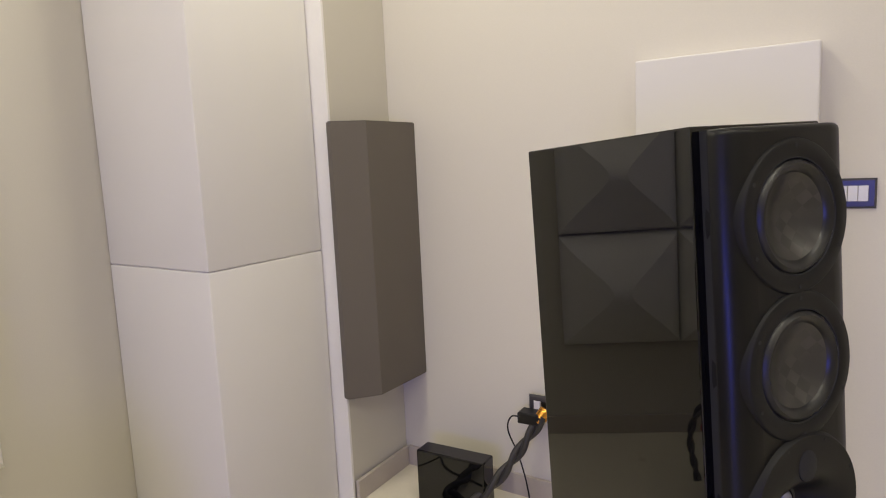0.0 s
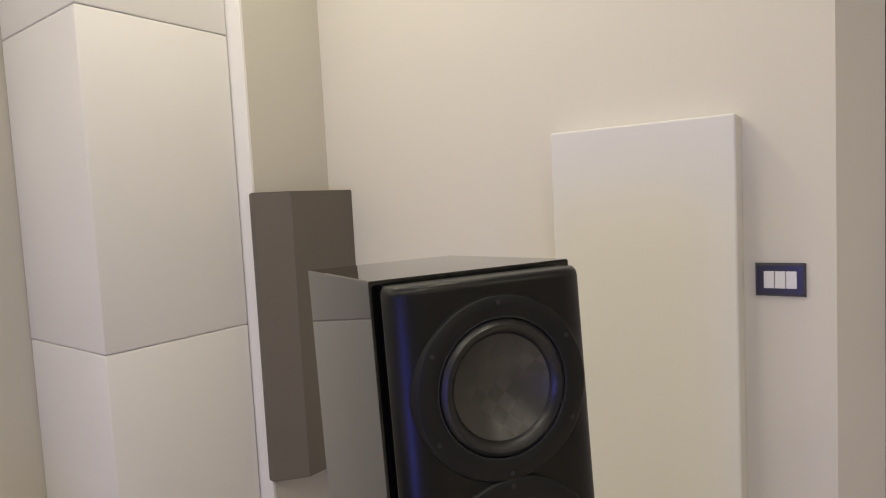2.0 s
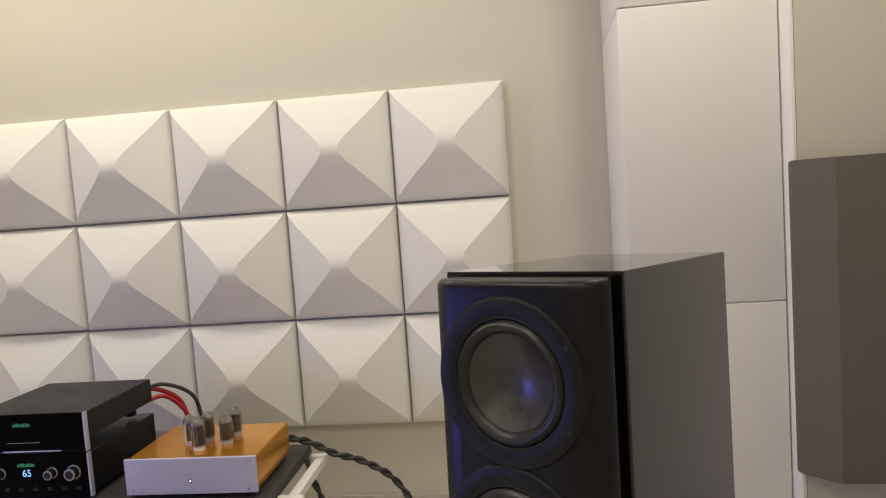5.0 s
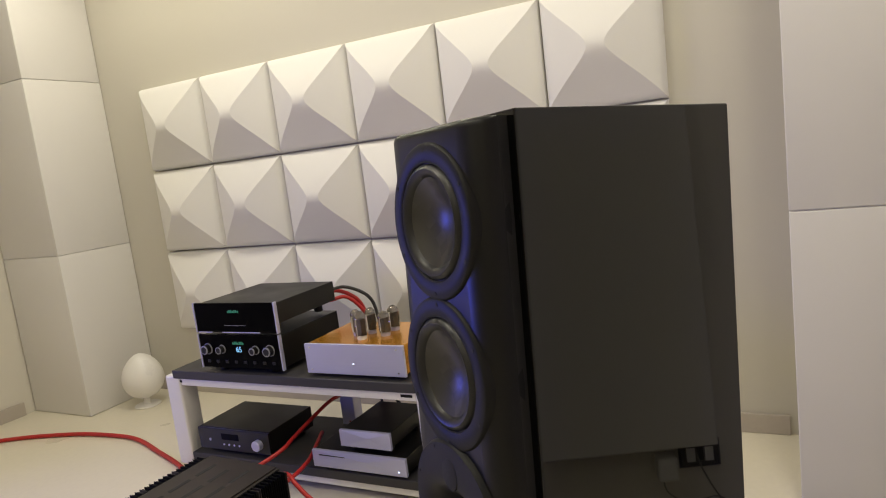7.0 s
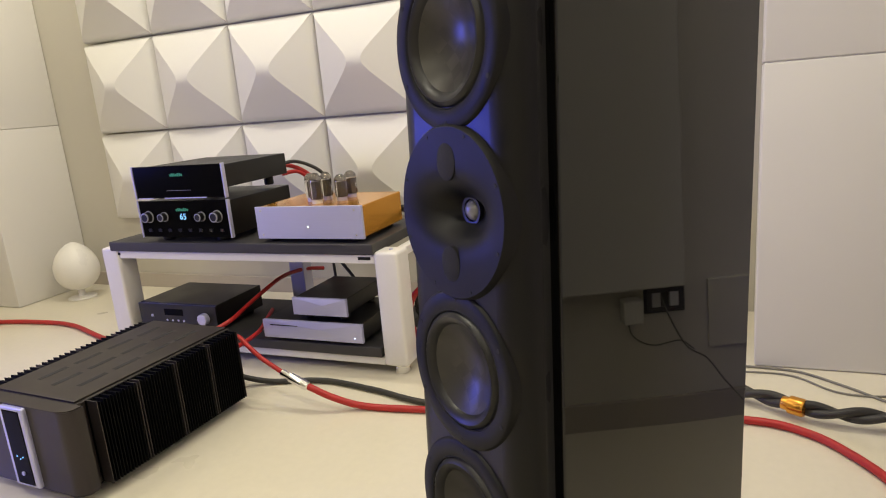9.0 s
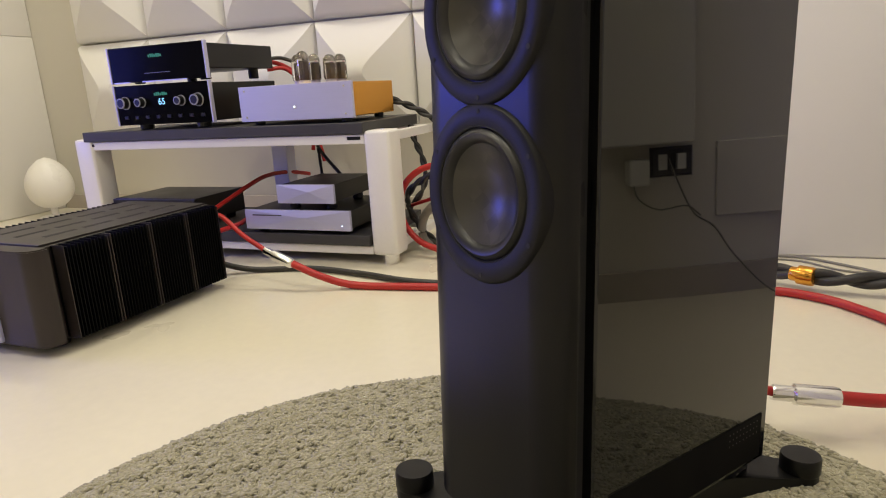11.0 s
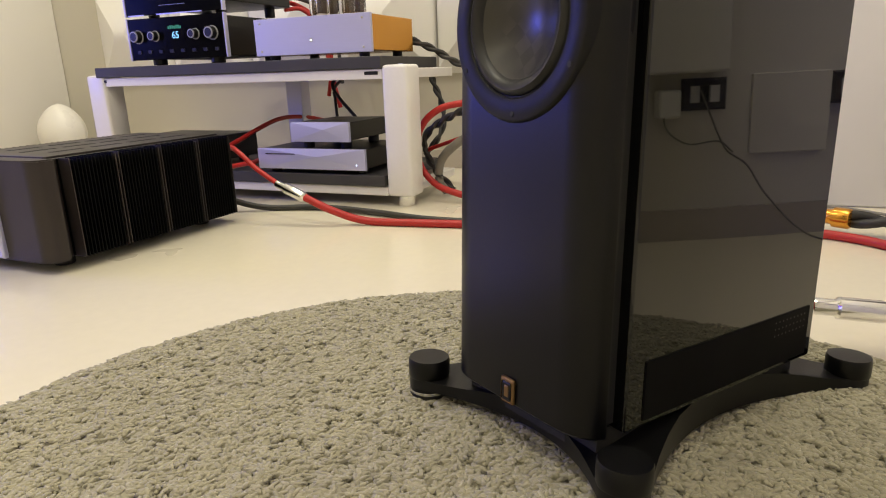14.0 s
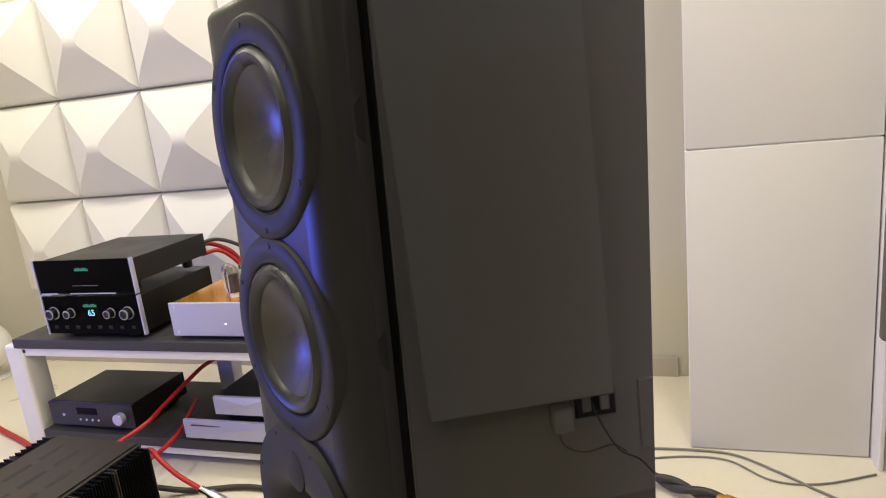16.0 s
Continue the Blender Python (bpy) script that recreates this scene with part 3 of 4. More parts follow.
def rug():
    rng = np.random.RandomState(4)
    bm = bmesh.new()
    n, rings = 300, 110
    rows = []
    for k in range(rings + 1):
        r = RR * (k / rings)
        row = []
        for i in range(n if k else 1):
            a = 2 * math.pi * i / n
            x, y = RCX + r * math.cos(a), RCY + r * math.sin(a)
            edge = 1 - max(0.0, (r - RR + 0.035) / 0.035) ** 2
            if k == rings:
                q = 1 + 0.012 * noise.noise((9 * x, 9 * y, 0)) + 0.01 * noise.noise((40 * x, 40 * y, 3))
                x, y = RCX + r * q * math.cos(a), RCY + r * q * math.sin(a)
            z = 0.002 + max(0.0, edge) * relief(x, y)
            row.append(bm.verts.new((x, y, z)))
        rows.append(row)
    for i in range(n):
        bm.faces.new((rows[0][0], rows[1][i], rows[1][(i + 1) % n]))
    for a, b in zip(rows[1:], rows[2:]):
        for i in range(n):
            bm.faces.new((a[i], b[i], b[(i + 1) % n], a[(i + 1) % n]))
    r = thing("rug", pose(0, 0, 0), "round grey shag rug on the cream floor", "rug")
    part("backing", bm, RUG, r, smooth=True)
    # short matted tufts: rounded slugs lying this way and that
    N = 82000
    rad = RR * np.sqrt(rng.rand(N)) * 0.998
    ang = rng.rand(N) * 2 * np.pi
    x, y = RCX + rad * np.cos(ang), RCY + rad * np.sin(ang)
    keep = (x < 0.45) & (y > -0.05)
    x, y = x[keep], y[keep]
    N = len(x)
    wave = np.sin(17 * x + 5 * np.sin(11 * y)) * np.cos(15 * y + 4 * np.sin(13 * x))
    lean = 1.6 * rng.randn(N) + 1.2 * wave
    edge = np.clip((np.hypot(x - RCX, y - RCY) - RR + 0.03) / 0.03, 0, 1) ** 2
    base = (np.array([relief(a, b) for a, b in zip(x, y)]) + 0.0012 * rng.rand(N)) * (1 - 0.7 * edge) - 0.001
    wide = 0.0025 + 0.0014 * rng.rand(N)
    long = wide * (1.6 + 1.3 * rng.rand(N))
    high = 0.0032 + 0.0016 * rng.rand(N)
    dx, dy = np.cos(lean), np.sin(lean)
    v = np.zeros((N, 13, 3))
    for k, (w, h) in enumerate(((1.0, 0.0), (0.86, 0.62))):
        for i in range(6):
            c, s = math.cos(math.pi * i / 3 + 0.5 * k), math.sin(math.pi * i / 3 + 0.5 * k)
            p, q = long * w * c + 0.5 * h * long, wide * w * s
            v[:, 6 * k + i] = np.stack([x + dx * p - dy * q, y + dy * p + dx * q, base + high * h], 1)
    v[:, 12] = np.stack([x + dx * 0.6 * long, y + dy * 0.6 * long, base + high], 1)
    tri = []
    for i in range(6):
        j = (i + 1) % 6
        tri += [(i, j, 6 + j), (i, 6 + j, 6 + i), (6 + i, 6 + j, 12)]
    f = (np.arange(N)[:, None, None] * 13 + np.array(tri)[None]).reshape(-1, 3)
    me = bpy.data.meshes.new("yarn")
    me.from_pydata(v.reshape(-1, 3).tolist(), [], f.tolist())
    me.materials.append(RUG)
    me.shade_smooth()
    ob = new("yarn", me)
    ob.parent = r
    tagged(ob, "matted warm grey yarn tufts", kind="stuff")


rug()

# ---- the rack and what it carries ----
RX0, RX1, RKY0, RKY1 = -1.84, -1.362, -1.218, 0.186
ON = pose(0.022, 0.034, -0.012)


def rack():
    r = thing("equipment_rack", pose(0, 0, 0), "low white lacquered hi-fi rack with two grey shelves", "rack")
    for y in (RKY0, RKY1 - 0.095):
        for x in (RX1 - 0.095,):
            lg = part("leg", box(x, x + 0.095, y, y + 0.095, 0.035, 0.464, 0.012, seg=3), WHITEWOOD, r, smooth=True)
            part("leg_foot", lathe([(0.0, 0), (0.027, 0), (0.029, 0.003), (0.029, 0.036), (0, 0.036)], "z", (x + 0.05, y + 0.05, 0), 28), CHROME, lg, "round metal foot", True)
            part("leg_cap", lathe([(0.0, 0.464), (0.008, 0.464), (0.007, 0.467), (0, 0.467)], "z", (x + 0.05, y + 0.05, 0), 16), SILVER_BLUELIT, lg)
    part("rear_post", box(RX0 + 0.01, RX0 + 0.075, -0.565, -0.49, 0, 0.42, 0.004), SILVER_BLUELIT, r, "grey metal rear post")
    for z0, z1 in ((0.42, 0.452), (0.036, 0.066)):
        part("front_rail", box(RX1 - 0.04, RX1 - 0.006, RKY0 + 0.095, RKY1 - 0.095, z0, z1, 0.003), WHITEWOOD, r)
        part("rear_rail", box(RX0 + 0.006, RX0 + 0.04, RKY0 + 0.03, RKY1 - 0.03, z0, z1, 0.003), WHITEWOOD, r)
        for y in (RKY0 + 0.03, RKY1 - 0.065):
            part("side_rail", box(RX0 + 0.04, RX1 - 0.095, y, y + 0.035, z0, z1, 0.003), WHITEWOOD, r)
        part("shelf", box(RX0 + 0.01, RX1 + 0.004, RKY0 + 0.06 if z0 > 0.2 else RKY0 + 0.1, RKY1 - 0.092 if z0 > 0.2 else RKY1 - 0.1, z1 + 0.002, z1 + 0.04, 0.003), BOARD, r, "dark grey shelf board")
    for y in (-1.14, 0.052):
        part("maker_plate", box(RX1 - 0.008, RX1 - 0.004, y - 0.025, y + 0.025, 0.434, 0.445, 0.001), PLASTIC, r, "small dark plate")


rack()
TOP, LOW = 0.506, 0.112  # in the units' own heights


def feet(parent, x0, x1, y0, y1, z0, z1, rad=0.02):
    for x in (x0, x1):
        for y in (y0, y1):
            part("foot", lathe([(0.0, z0), (rad * 0.9, z0), (rad, z0 + 0.003), (rad, z1), (0, z1)], "z", (x, y, 0), 20), PLASTIC, parent)


def bars(parent, x, y0, y1, z0, z1, n, mat, name="lit_mark"):
    """A row of short upright bars in place of writing that stays unread."""
    w = (y1 - y0) / n
    bm = bmesh.new()
    for i in range(n):
        box(x, x + 0.0012, y0 + i * w, y0 + (i + 0.72) * w, z0, z1 if i % 3 else z1 - 0.25 * (z1 - z0), bm=bm)
    return part(name, bm, mat, parent)


def writing(text, parent, x, y, z, size, mat, name):
    """Flat raised characters facing +x."""
    cu = bpy.data.curves.new(name, "FONT")
    cu.body, cu.size, cu.extrude, cu.align_x, cu.align_y = text, size, 0.0004, "CENTER", "CENTER"
    tmp = new(name, cu)
    me = bpy.data.meshes.new_from_object(tmp.evaluated_get(bpy.context.evaluated_depsgraph_get()))
    bpy.data.objects.remove(tmp)
    me.materials.clear()
    me.materials.append(mat)
    ob = new(name, me)
    ob.parent = parent
    ob.matrix_basis = pose(x, y, z, 90, 0, 90)
    return ob


MY0, MY1, MX = -1.005, -0.548, -1.395


def stereo_unit(z0, z1, kind):
    u = thing("amplifier_unit" if kind == "player" else "preamplifier", ON, "black glass-fronted disc player with silver end caps stacked on the preamplifier" if kind == "player" else "black glass-fronted preamplifier with four knobs and a blue display", "hi-fi unit")
    back = MX - 0.42
    dz = 0.006 if kind == "player" else 0.012
    part("body", box(back, MX - 0.012, MY0 + 0.012, MY1 - 0.012, z0 + 0.004 + (0.03 if kind == "player" else 0), z1 - 0.006, 0.003), PLASTIC, u)
    part("front_glass", box(MX - 0.012, MX, MY0 + 0.006, MY1 - 0.006, z0, z1, 0.002), GLASSB, u, "black glass front")
    for y in (MY0, MY1 - 0.0065):
        part("end_cap", box(MX - 0.014, MX + 0.004, y, y + 0.0065, z0 - 0.002, z1 + 0.002, 0.0015), SILVER_BLUELIT, u, "silver end cap")
    yc = (MY0 + MY1) / 2
    bars(u, MX + 0.0002, yc - 0.032, yc + 0.032, z1 - 0.042, z1 - 0.03, 7, GREEN)
    if kind == "player":
        part("disc_slot", box(MX, MX + 0.0015, yc - 0.06, yc + 0.06, z0 + 0.03, z0 + 0.0315), DOME, u)
        for fa, fb in ((0.03, 0.2), (0.33, 0.79)):
            part("lower_strip", box(MX - 0.002, MX + 0.0015, MY0 + fa * (MY1 - MY0), MY0 + fb * (MY1 - MY0), z0 - 0.001, z0 + 0.003), SILVER_BLUELIT, u, "silver lower strip")
        feet(u, back + 0.06, MX - 0.07, MY0 + 0.07, MY1 - 0.07, z0 - 0.004, z0 + 0.036)
    else:
        for y, rad in ((yc - 0.178, 0.024), (yc - 0.096, 0.019), (yc + 0.092, 0.019), (yc + 0.17, 0.024)):
            zk = z0 + 0.083
            kn = part("knob", lathe([(0.0, 0.026), (rad * 0.72, 0.026), (rad * 0.8, 0.023), (rad * 0.86, 0.004), (rad, 0.003), (rad, 0.0), (0, 0)], "x", (MX, y, zk), 28), PLASTIC, u, "black knob with a silver rim", True)
            part("knob_rim", lathe([(rad * 0.82, 0.0255), (rad * 0.7, 0.0268), (rad * 0.62, 0.0268), (rad * 0.62, 0.024), (rad * 0.8, 0.022)], "x", (MX, y, zk), 28), DOME, kn, "", True)
            part("knob_skirt", lathe([(rad * 1.02, 0.0), (rad * 1.02, 0.003), (rad * 0.9, 0.0045), (rad * 0.86, 0.0)], "x", (MX, y, zk), 28), DOME, kn, "", True)
        part("display", box(MX, MX + 0.001, yc - 0.052, yc + 0.042, z0 + 0.064, z0 + 0.102), GLASSB, u)
        writing("65", u, MX + 0.0014, yc + 0.0, z0 + 0.082, 0.034, BLUE, "lit_digits")
        for i in range(8):
            part("button", box(MX, MX + 0.004, yc - 0.19 + 0.052 * i, yc - 0.172 + 0.052 * i, z0 + 0.022, z0 + 0.034, 0.001), PLASTIC, u)
        feet(u, back + 0.05, MX - 0.05, MY0 + 0.09, MY1 - 0.09, TOP, z0 + 0.006, 0.026)
    return u


stereo_unit(0.525, 0.672, "pre")
stereo_unit(0.682, 0.81, "player")


def tube_amp():
    u = thing("valve_preamplifier", ON, "valve preamplifier with a silver front, amber metal top and glass tubes", "valve amplifier")
    x1, y0, y1, z0, z1 = -1.4, -0.432, 0.022, 0.519, 0.64
    part("front_panel", box(x1 - 0.012, x1, y0, y1, z0, z1, 0.0015), SILVER_BLUELIT, u, "silver front plate with the blue light's tint in its colour")
    part("case", box(x1 - 0.33, x1 - 0.013, y0 + 0.004, y1 - 0.004, z0 + 0.004, z1 - 0.003, 0.003), ORANGE, u, "glossy amber anodised case")
    for y in (y0 + 0.025, y1 - 0.03):
        for z in (z0 + 0.015, z1 - 0.015):
            part("screw", lathe([(0.0, 0.0015), (0.0035, 0.0015), (0.0035, 0), (0, 0)], "x", (x1, y, z), 10), CHROME, u)
    yl = (y0 + y1) / 2
    part("lamp_ring", lathe([(0.0, 0.002), (0.006, 0.002), (0.006, 0), (0, 0)], "x", (x1, yl, z0 + 0.045), 14), CHROME, u)
    part("lamp", lathe([(0.0, 0.003), (0.0025, 0.003), (0.0025, 0.001), (0, 0.001)], "x", (x1, yl, z0 + 0.045), 10), LED, u, "small white lamp")
    feet(u, x1 - 0.29, x1 - 0.04, y0 + 0.05, y1 - 0.05, TOP, z0 + 0.006, 0.018)
    for x, y, h, rad in ((-1.485, -0.208, 0.115, 0.024), (-1.535, -0.262, 0.108, 0.022), (-1.565, -0.211, 0.108, 0.022), (-1.538, -0.132, 0.1, 0.024), (-1.615, -0.133, 0.104, 0.024)):
        t = part("tube", lathe([(rad * 0.8, 0.012), (rad, 0.02), (rad, h * 0.72), (rad * 0.9, h * 0.86), (rad * 0.5, h * 0.97), (0.0, h)], "z", (x, y, z1 - 0.003), 24), TUBEGLASS, u, "clear glass valve", True)
        part("getter", lathe([(rad * 0.955, h * 0.76), (rad * 0.84, h * 0.87), (rad * 0.45, h * 0.955), (0.0, h * 0.975)], "z", (x, y, z1 - 0.003), 24), GETTER, t, "silvered top", True)
        part("plate", box(x - rad * 0.45, x + rad * 0.45, y - rad * 0.32, y + rad * 0.32, z1 + 0.014, z1 + h * 0.68, 0.002), PLATE, t)
        part("tube_base", lathe([(0.0, 0), (rad * 0.8, 0), (rad * 0.8, 0.01), (rad * 0.7, 0.016), (0, 0.016)], "z", (x, y, z1 - 0.003), 24), WHITEP if h > 0.11 else SILVER_BLUELIT, t)


tube_amp()


def low_unit():
    u = thing("integrated_amplifier", pose(0.022, 0.034, -0.006), "slim black amplifier with silver volume knob on the lower shelf", "hi-fi unit")
    x1, y0, y1, z0, z1 = -1.4, -1.115, -0.7, 0.13, 0.23
    part("body", box(x1 - 0.3, x1 - 0.01, y0 + 0.003, y1 - 0.003, z0 + 0.004, z1, 0.003), PLASTIC, u)
    part("front_panel", box(x1 - 0.01, x1, y0, y1, z0, z1 - 0.002, 0.002), ALUBLACK, u)
    part("display", box(x1, x1 + 0.0015, y0 + 0.14, y0 + 0.24, z0 + 0.05, z0 + 0.078), GLASSB, u)
    part("volume_knob", lathe([(0.0, 0.024), (0.021, 0.024), (0.0235, 0.021), (0.0235, 0), (0, 0)], "x", (x1, y1 - 0.06, z0 + 0.045), 28), SILVER_BLUELIT, u, "silver volume knob", True)
    for i in range(4):
        part("button", lathe([(0.0, 0.003), (0.0045, 0.003), (0.0045, 0), (0, 0)], "x", (x1, y0 + 0.15 + 0.03 * i, z0 + 0.028), 10), SILVER_BLUELIT, u)
    part("jack", lathe([(0.0, 0.003), (0.006, 0.003), (0.006, 0), (0, 0)], "x", (x1, y0 + 0.07, z0 + 0.045), 12), SILVER_BLUELIT, u)
    feet(u, x1 - 0.26, x1 - 0.05, y0 + 0.05, y1 - 0.05, LOW, z0 + 0.006)


low_unit()


def faceted_unit(name, x1, y0, y1, z0, z1, deep, rest, label, slot):
    """A black case with a silver front whose two halves meet in shallow slanted facets."""
    u = thing(name, pose(0.022, 0.024, -0.006), label, "hi-fi unit")
    part("body", box(x1 - deep, x1 - 0.014, y0 + 0.004, y1 - 0.004, z0 + 0.003, z1 - 0.002, 0.003), PLASTIC, u)
    bm = bmesh.new()
    w, h = y1 - y0, z1 - z0
    front = [(y0, z0, 0), (y1, z0, 0), (y1, z1, 0), (y0, z1, 0), (y0 + 0.58 * w, z0 + 0.62 * h, 0.007)]
    f = [bm.verts.new((x1 + d, y, z)) for y, z, d in front]
    b = [bm.verts.new((x1 - 0.013, y, z)) for y, z, d in front[:4]]
    for i in range(4):
        bm.faces.new((f[i], f[(i + 1) % 4], f[4]))
        bm.faces.new((f[i], b[i], b[(i + 1) % 4], f[(i + 1) % 4]))
    bm.faces.new(b)
    part("front_panel", bm, SILVER_BLUELIT, u, "faceted silver front")
    if slot:
        part("disc_slot", box(x1 + 0.001, x1 + 0.0045, y0 + 0.035, y0 + 0.16, z1 - 0.02, z1 - 0.017), DARK, u)
        part("lamp", lathe([(0.0, 0.003), (0.0022, 0.003), (0.0022, 0.0), (0, 0.0)], "x", (x1, y1 - 0.032, z0 + 0.018), 10), LED, u, "tiny white lamp")
    feet(u, x1 - deep + 0.05, x1 - 0.05, y0 + 0.04, y1 - 0.04, rest, z0 + 0.005)


faceted_unit("disc_player", -1.372, -0.44, -0.005, 0.128, 0.199, 0.33, LOW, "silver-fronted disc player on the lower rack shelf", True)
faceted_unit("power_supply", -1.385, -0.3, -0.068, 0.222, 0.289, 0.3, 0.197, "small black unit with silver front on the disc player", False)


# ---- power amplifier on the floor ----
def power_amp():
    a = thing("power_amplifier", pose(-0.76, -0.518, 0, 0, 0, -2.8), "large black power amplifier with finned heatsinks standing on the floor", "amplifier")
    L, W, z0, z1 = 0.31, 0.18, 0.028, 0.272
    part("chassis", box(-L, L - 0.05, -W, W, z0, z1 - 0.003, 0.003), AMPGREY, a)
    sect = [(L - 0.05, -W - 0.03)]
    for i in range(6):
        q = radians(18 * i)
        sect.append((L - 0.03 + 0.03 * math.sin(q), -W - 0.03 + 0.03 * (1 - math.cos(q)) * 1.4))
    sect = sect + [(x, -y) for x, y in sect[::-1]]
    part("front_panel", prism(sect, z0, z1, 0.003), AMPGREY, a, "thick rounded dark metal front", smooth=True)
    d = part("display_frame", box(L - 0.006, L + 0.012, -0.05, 0.05, z0 + 0.004, z1 - 0.004, 0.006, seg=3), SILVER_BLUELIT, a, "silver framed display strip")
    part("display_glass", box(L + 0.006, L + 0.0135, -0.036, 0.036, z0 + 0.012, z1 - 0.012, 0.003), GLASSB, d)
    for y, z in ((-0.012, 0.125), (0.0, 0.118), (0.012, 0.125)):
        part("lamp", lathe([(0.0, 0.0148), (0.0022, 0.0148), (0.0022, 0.012), (0, 0.012)], "x", (L, y, z), 8), BLUE, d, "blue lamp")
    part("power_button", lathe([(0.0, 0.017), (0.006, 0.017), (0.006, 0.012), (0, 0.012)], "x", (L, 0.0, 0.075), 14), SILVER_BLUELIT, d)
    # top cover with slots
    top = part("top_cover", box(-L + 0.004, L - 0.055, -W + 0.012, W - 0.012, z1 - 0.003, z1 + 0.002, 0.001), AMPGREY, a)
    for i in range(3):
        for j in range(4):
            x = -0.21 + 0.115 * j + 0.018 * (i % 2)
            y = -0.085 + 0.085 * i
            part("vent_slot", box(x - 0.045, x + 0.045, y - 0.0085, y + 0.0085, z1 + 0.0018, z1 + 0.0026), DARK, top)
    # heatsinks: four banks a side, each bank a comb of fins
    for s in (-1, 1):
        for k in range(4):
            xa = -L + 0.012 + k * 0.134
            bank = part("heatsink", box(xa, xa + 0.13, s * W - 0.004 if s > 0 else -W - 0.006, s * W + 0.006 if s > 0 else -W + 0.004, z0 + 0.004, z1 - 0.004), FINM, a, "black heatsink bank")
            for i in range(14):
                x = xa + 0.001 + i * 0.0096
                y0, y1 = sorted((s * (W + 0.004), s * (W + 0.044)))
                part("fin", box(x, x + 0.0028, y0, y1, z0 + 0.002, z1 - (0.002 if i % 2 else 0.006)), FINM if i not in (0, 13) else AMPGREY, bank)
    feet(a, -L + 0.07, L - 0.09, -W + 0.06, W - 0.06, 0, z0 + 0.004, 0.025)


power_amp()


# ---- egg lamp ----
def egg():
    e = thing("egg_loudspeaker", pose(-1.99, -2.215, 0), "white egg-shaped ceramic object on a small round stand", "egg ornament")
    prof = []
    for i in range(31):
        t = i / 30
        prof.append((0.265 * t ** 0.5 * (1 - t) ** 0.64, 0.05 + 0.285 * t))
    part("shell", lathe(prof, "z", (0, 0, 0), 48), EGGM, e, smooth=True)
    part("stand", lathe([(0.0, 0), (0.075, 0), (0.078, 0.004), (0.074, 0.008), (0.02, 0.014), (0.016, 0.06), (0, 0.065)], "z", (0, 0, 0), 40), EGGM, e, "small round white stand", True)


egg()


# ---- things behind the loudspeaker ----
tagged(part("power_distributor", box(-1.4, -1.11, 1.985, 2.07, 0, 0.205, 0.006, seg=3), LACQUER), "glossy black power distributor standing by the wall", "power box")


# ---- cables ----
def cable(name, points, radius, mat, label, **kw):
    c = thing(name, pose(0, 0, 0), label, "cable")
    part("sleeve", hose(points, radius, **kw), mat, c, smooth=True)
    return c


def plug(parent, a, b, rad, mat=CHROME, label="silver barrel connector"):
    a, b = Vector(a), Vector(b)
    n = (b - a).length
    bm = lathe([(0.0, 0), (rad * 0.7, 0), (rad * 0.75, n * 0.04), (rad * 0.75, n * 0.3), (rad, n * 0.33), (rad, n * 0.9), (rad * 0.9, n * 0.97), (rad * 0.6, n), (0, n)], "z", (0, 0, 0), 24)
    p = part("connector", bm, mat, parent, label, True)
    p.matrix_world = Matrix.Translation(a) @ (b - a).to_track_quat("Z", "Y").to_matrix().to_4x4()
    return p


def twisted(name, points, radius, label, rate=55):
    c = thing(name, pose(0, 0, 0), label, "cable")
    for k in range(2):
        part("strand", hose(points, radius, off=radius * 0.85, twist=rate, phase=math.pi * k, steps=14), BLACKCABLE, c, smooth=True)
    return c


c = cable("red_cable", [(-1.06, -0.035, 0.085), (-1.075, 0.05, 0.045), (-1.1, 0.15, 0.014), (-1.12, 0.32, 0.012), (-1.17, 0.65, 0.012), (-1.24, 1.0, 0.012), (-1.27, 1.3, 0.012), (-1.23, 1.43, 0.012), (-1.15, 1.51, 0.012), (-1.04, 1.575, 0.012), (-0.91, 1.6, 0.012), (-0.76, 1.58, 0.016), (-0.64, 1.5, 0.035), (-0.57, 1.42, 0.055), (-0.543, 1.345, 0.065)], 0.0115, RED, "thick red sleeved cable with silver connectors lying on the floor")
plug(c, (-1.068, -0.137, 0.122), (-1.058, -0.032, 0.084), 0.016)
plug(c, (-0.526, 1.245, 0.071), (-0.543, 1.35, 0.065), 0.0175)
part("sleeve", hose([(-0.527, 1.252, 0.071), (-0.515, 1.215, 0.085), (-0.5, 1.18, 0.12), (-0.47, 1.15, 0.17)], 0.008), RED, c, smooth=True)
part("sleeve", hose([(-1.067, -0.13, 0.12), (-1.06, -0.205, 0.17), (-1.065, -0.265, 0.215), (-1.1, -0.33, 0.225), (-1.11, -0.4, 0.2), (-1.06, -0.43, 0.19)], 0.008), RED, c, smooth=True)
cable("red_cable", [(-1.6, -0.56, 0.14), (-1.4, -0.465, 0.138), (-1.3, -0.425, 0.145), (-1.2, -0.405, 0.15), (-1.12, -0.42, 0.15), (-1.06, -0.47, 0.15)], 0.0085, RED, "red sleeved cable running from the disc player to the amplifier")
cable("red_cable", [(-1.88, -0.46, 0.25), (-1.78, -0.5, 0.272), (-1.65, -0.52, 0.275), (-1.53, -0.53, 0.25), (-1.4, -0.545, 0.21), (-1.3, -0.545, 0.19), (-1.15, -0.62, 0.15), (-1.06, -0.6, 0.15)], 0.0085, RED, "red sleeved cable looping over the lower shelf")
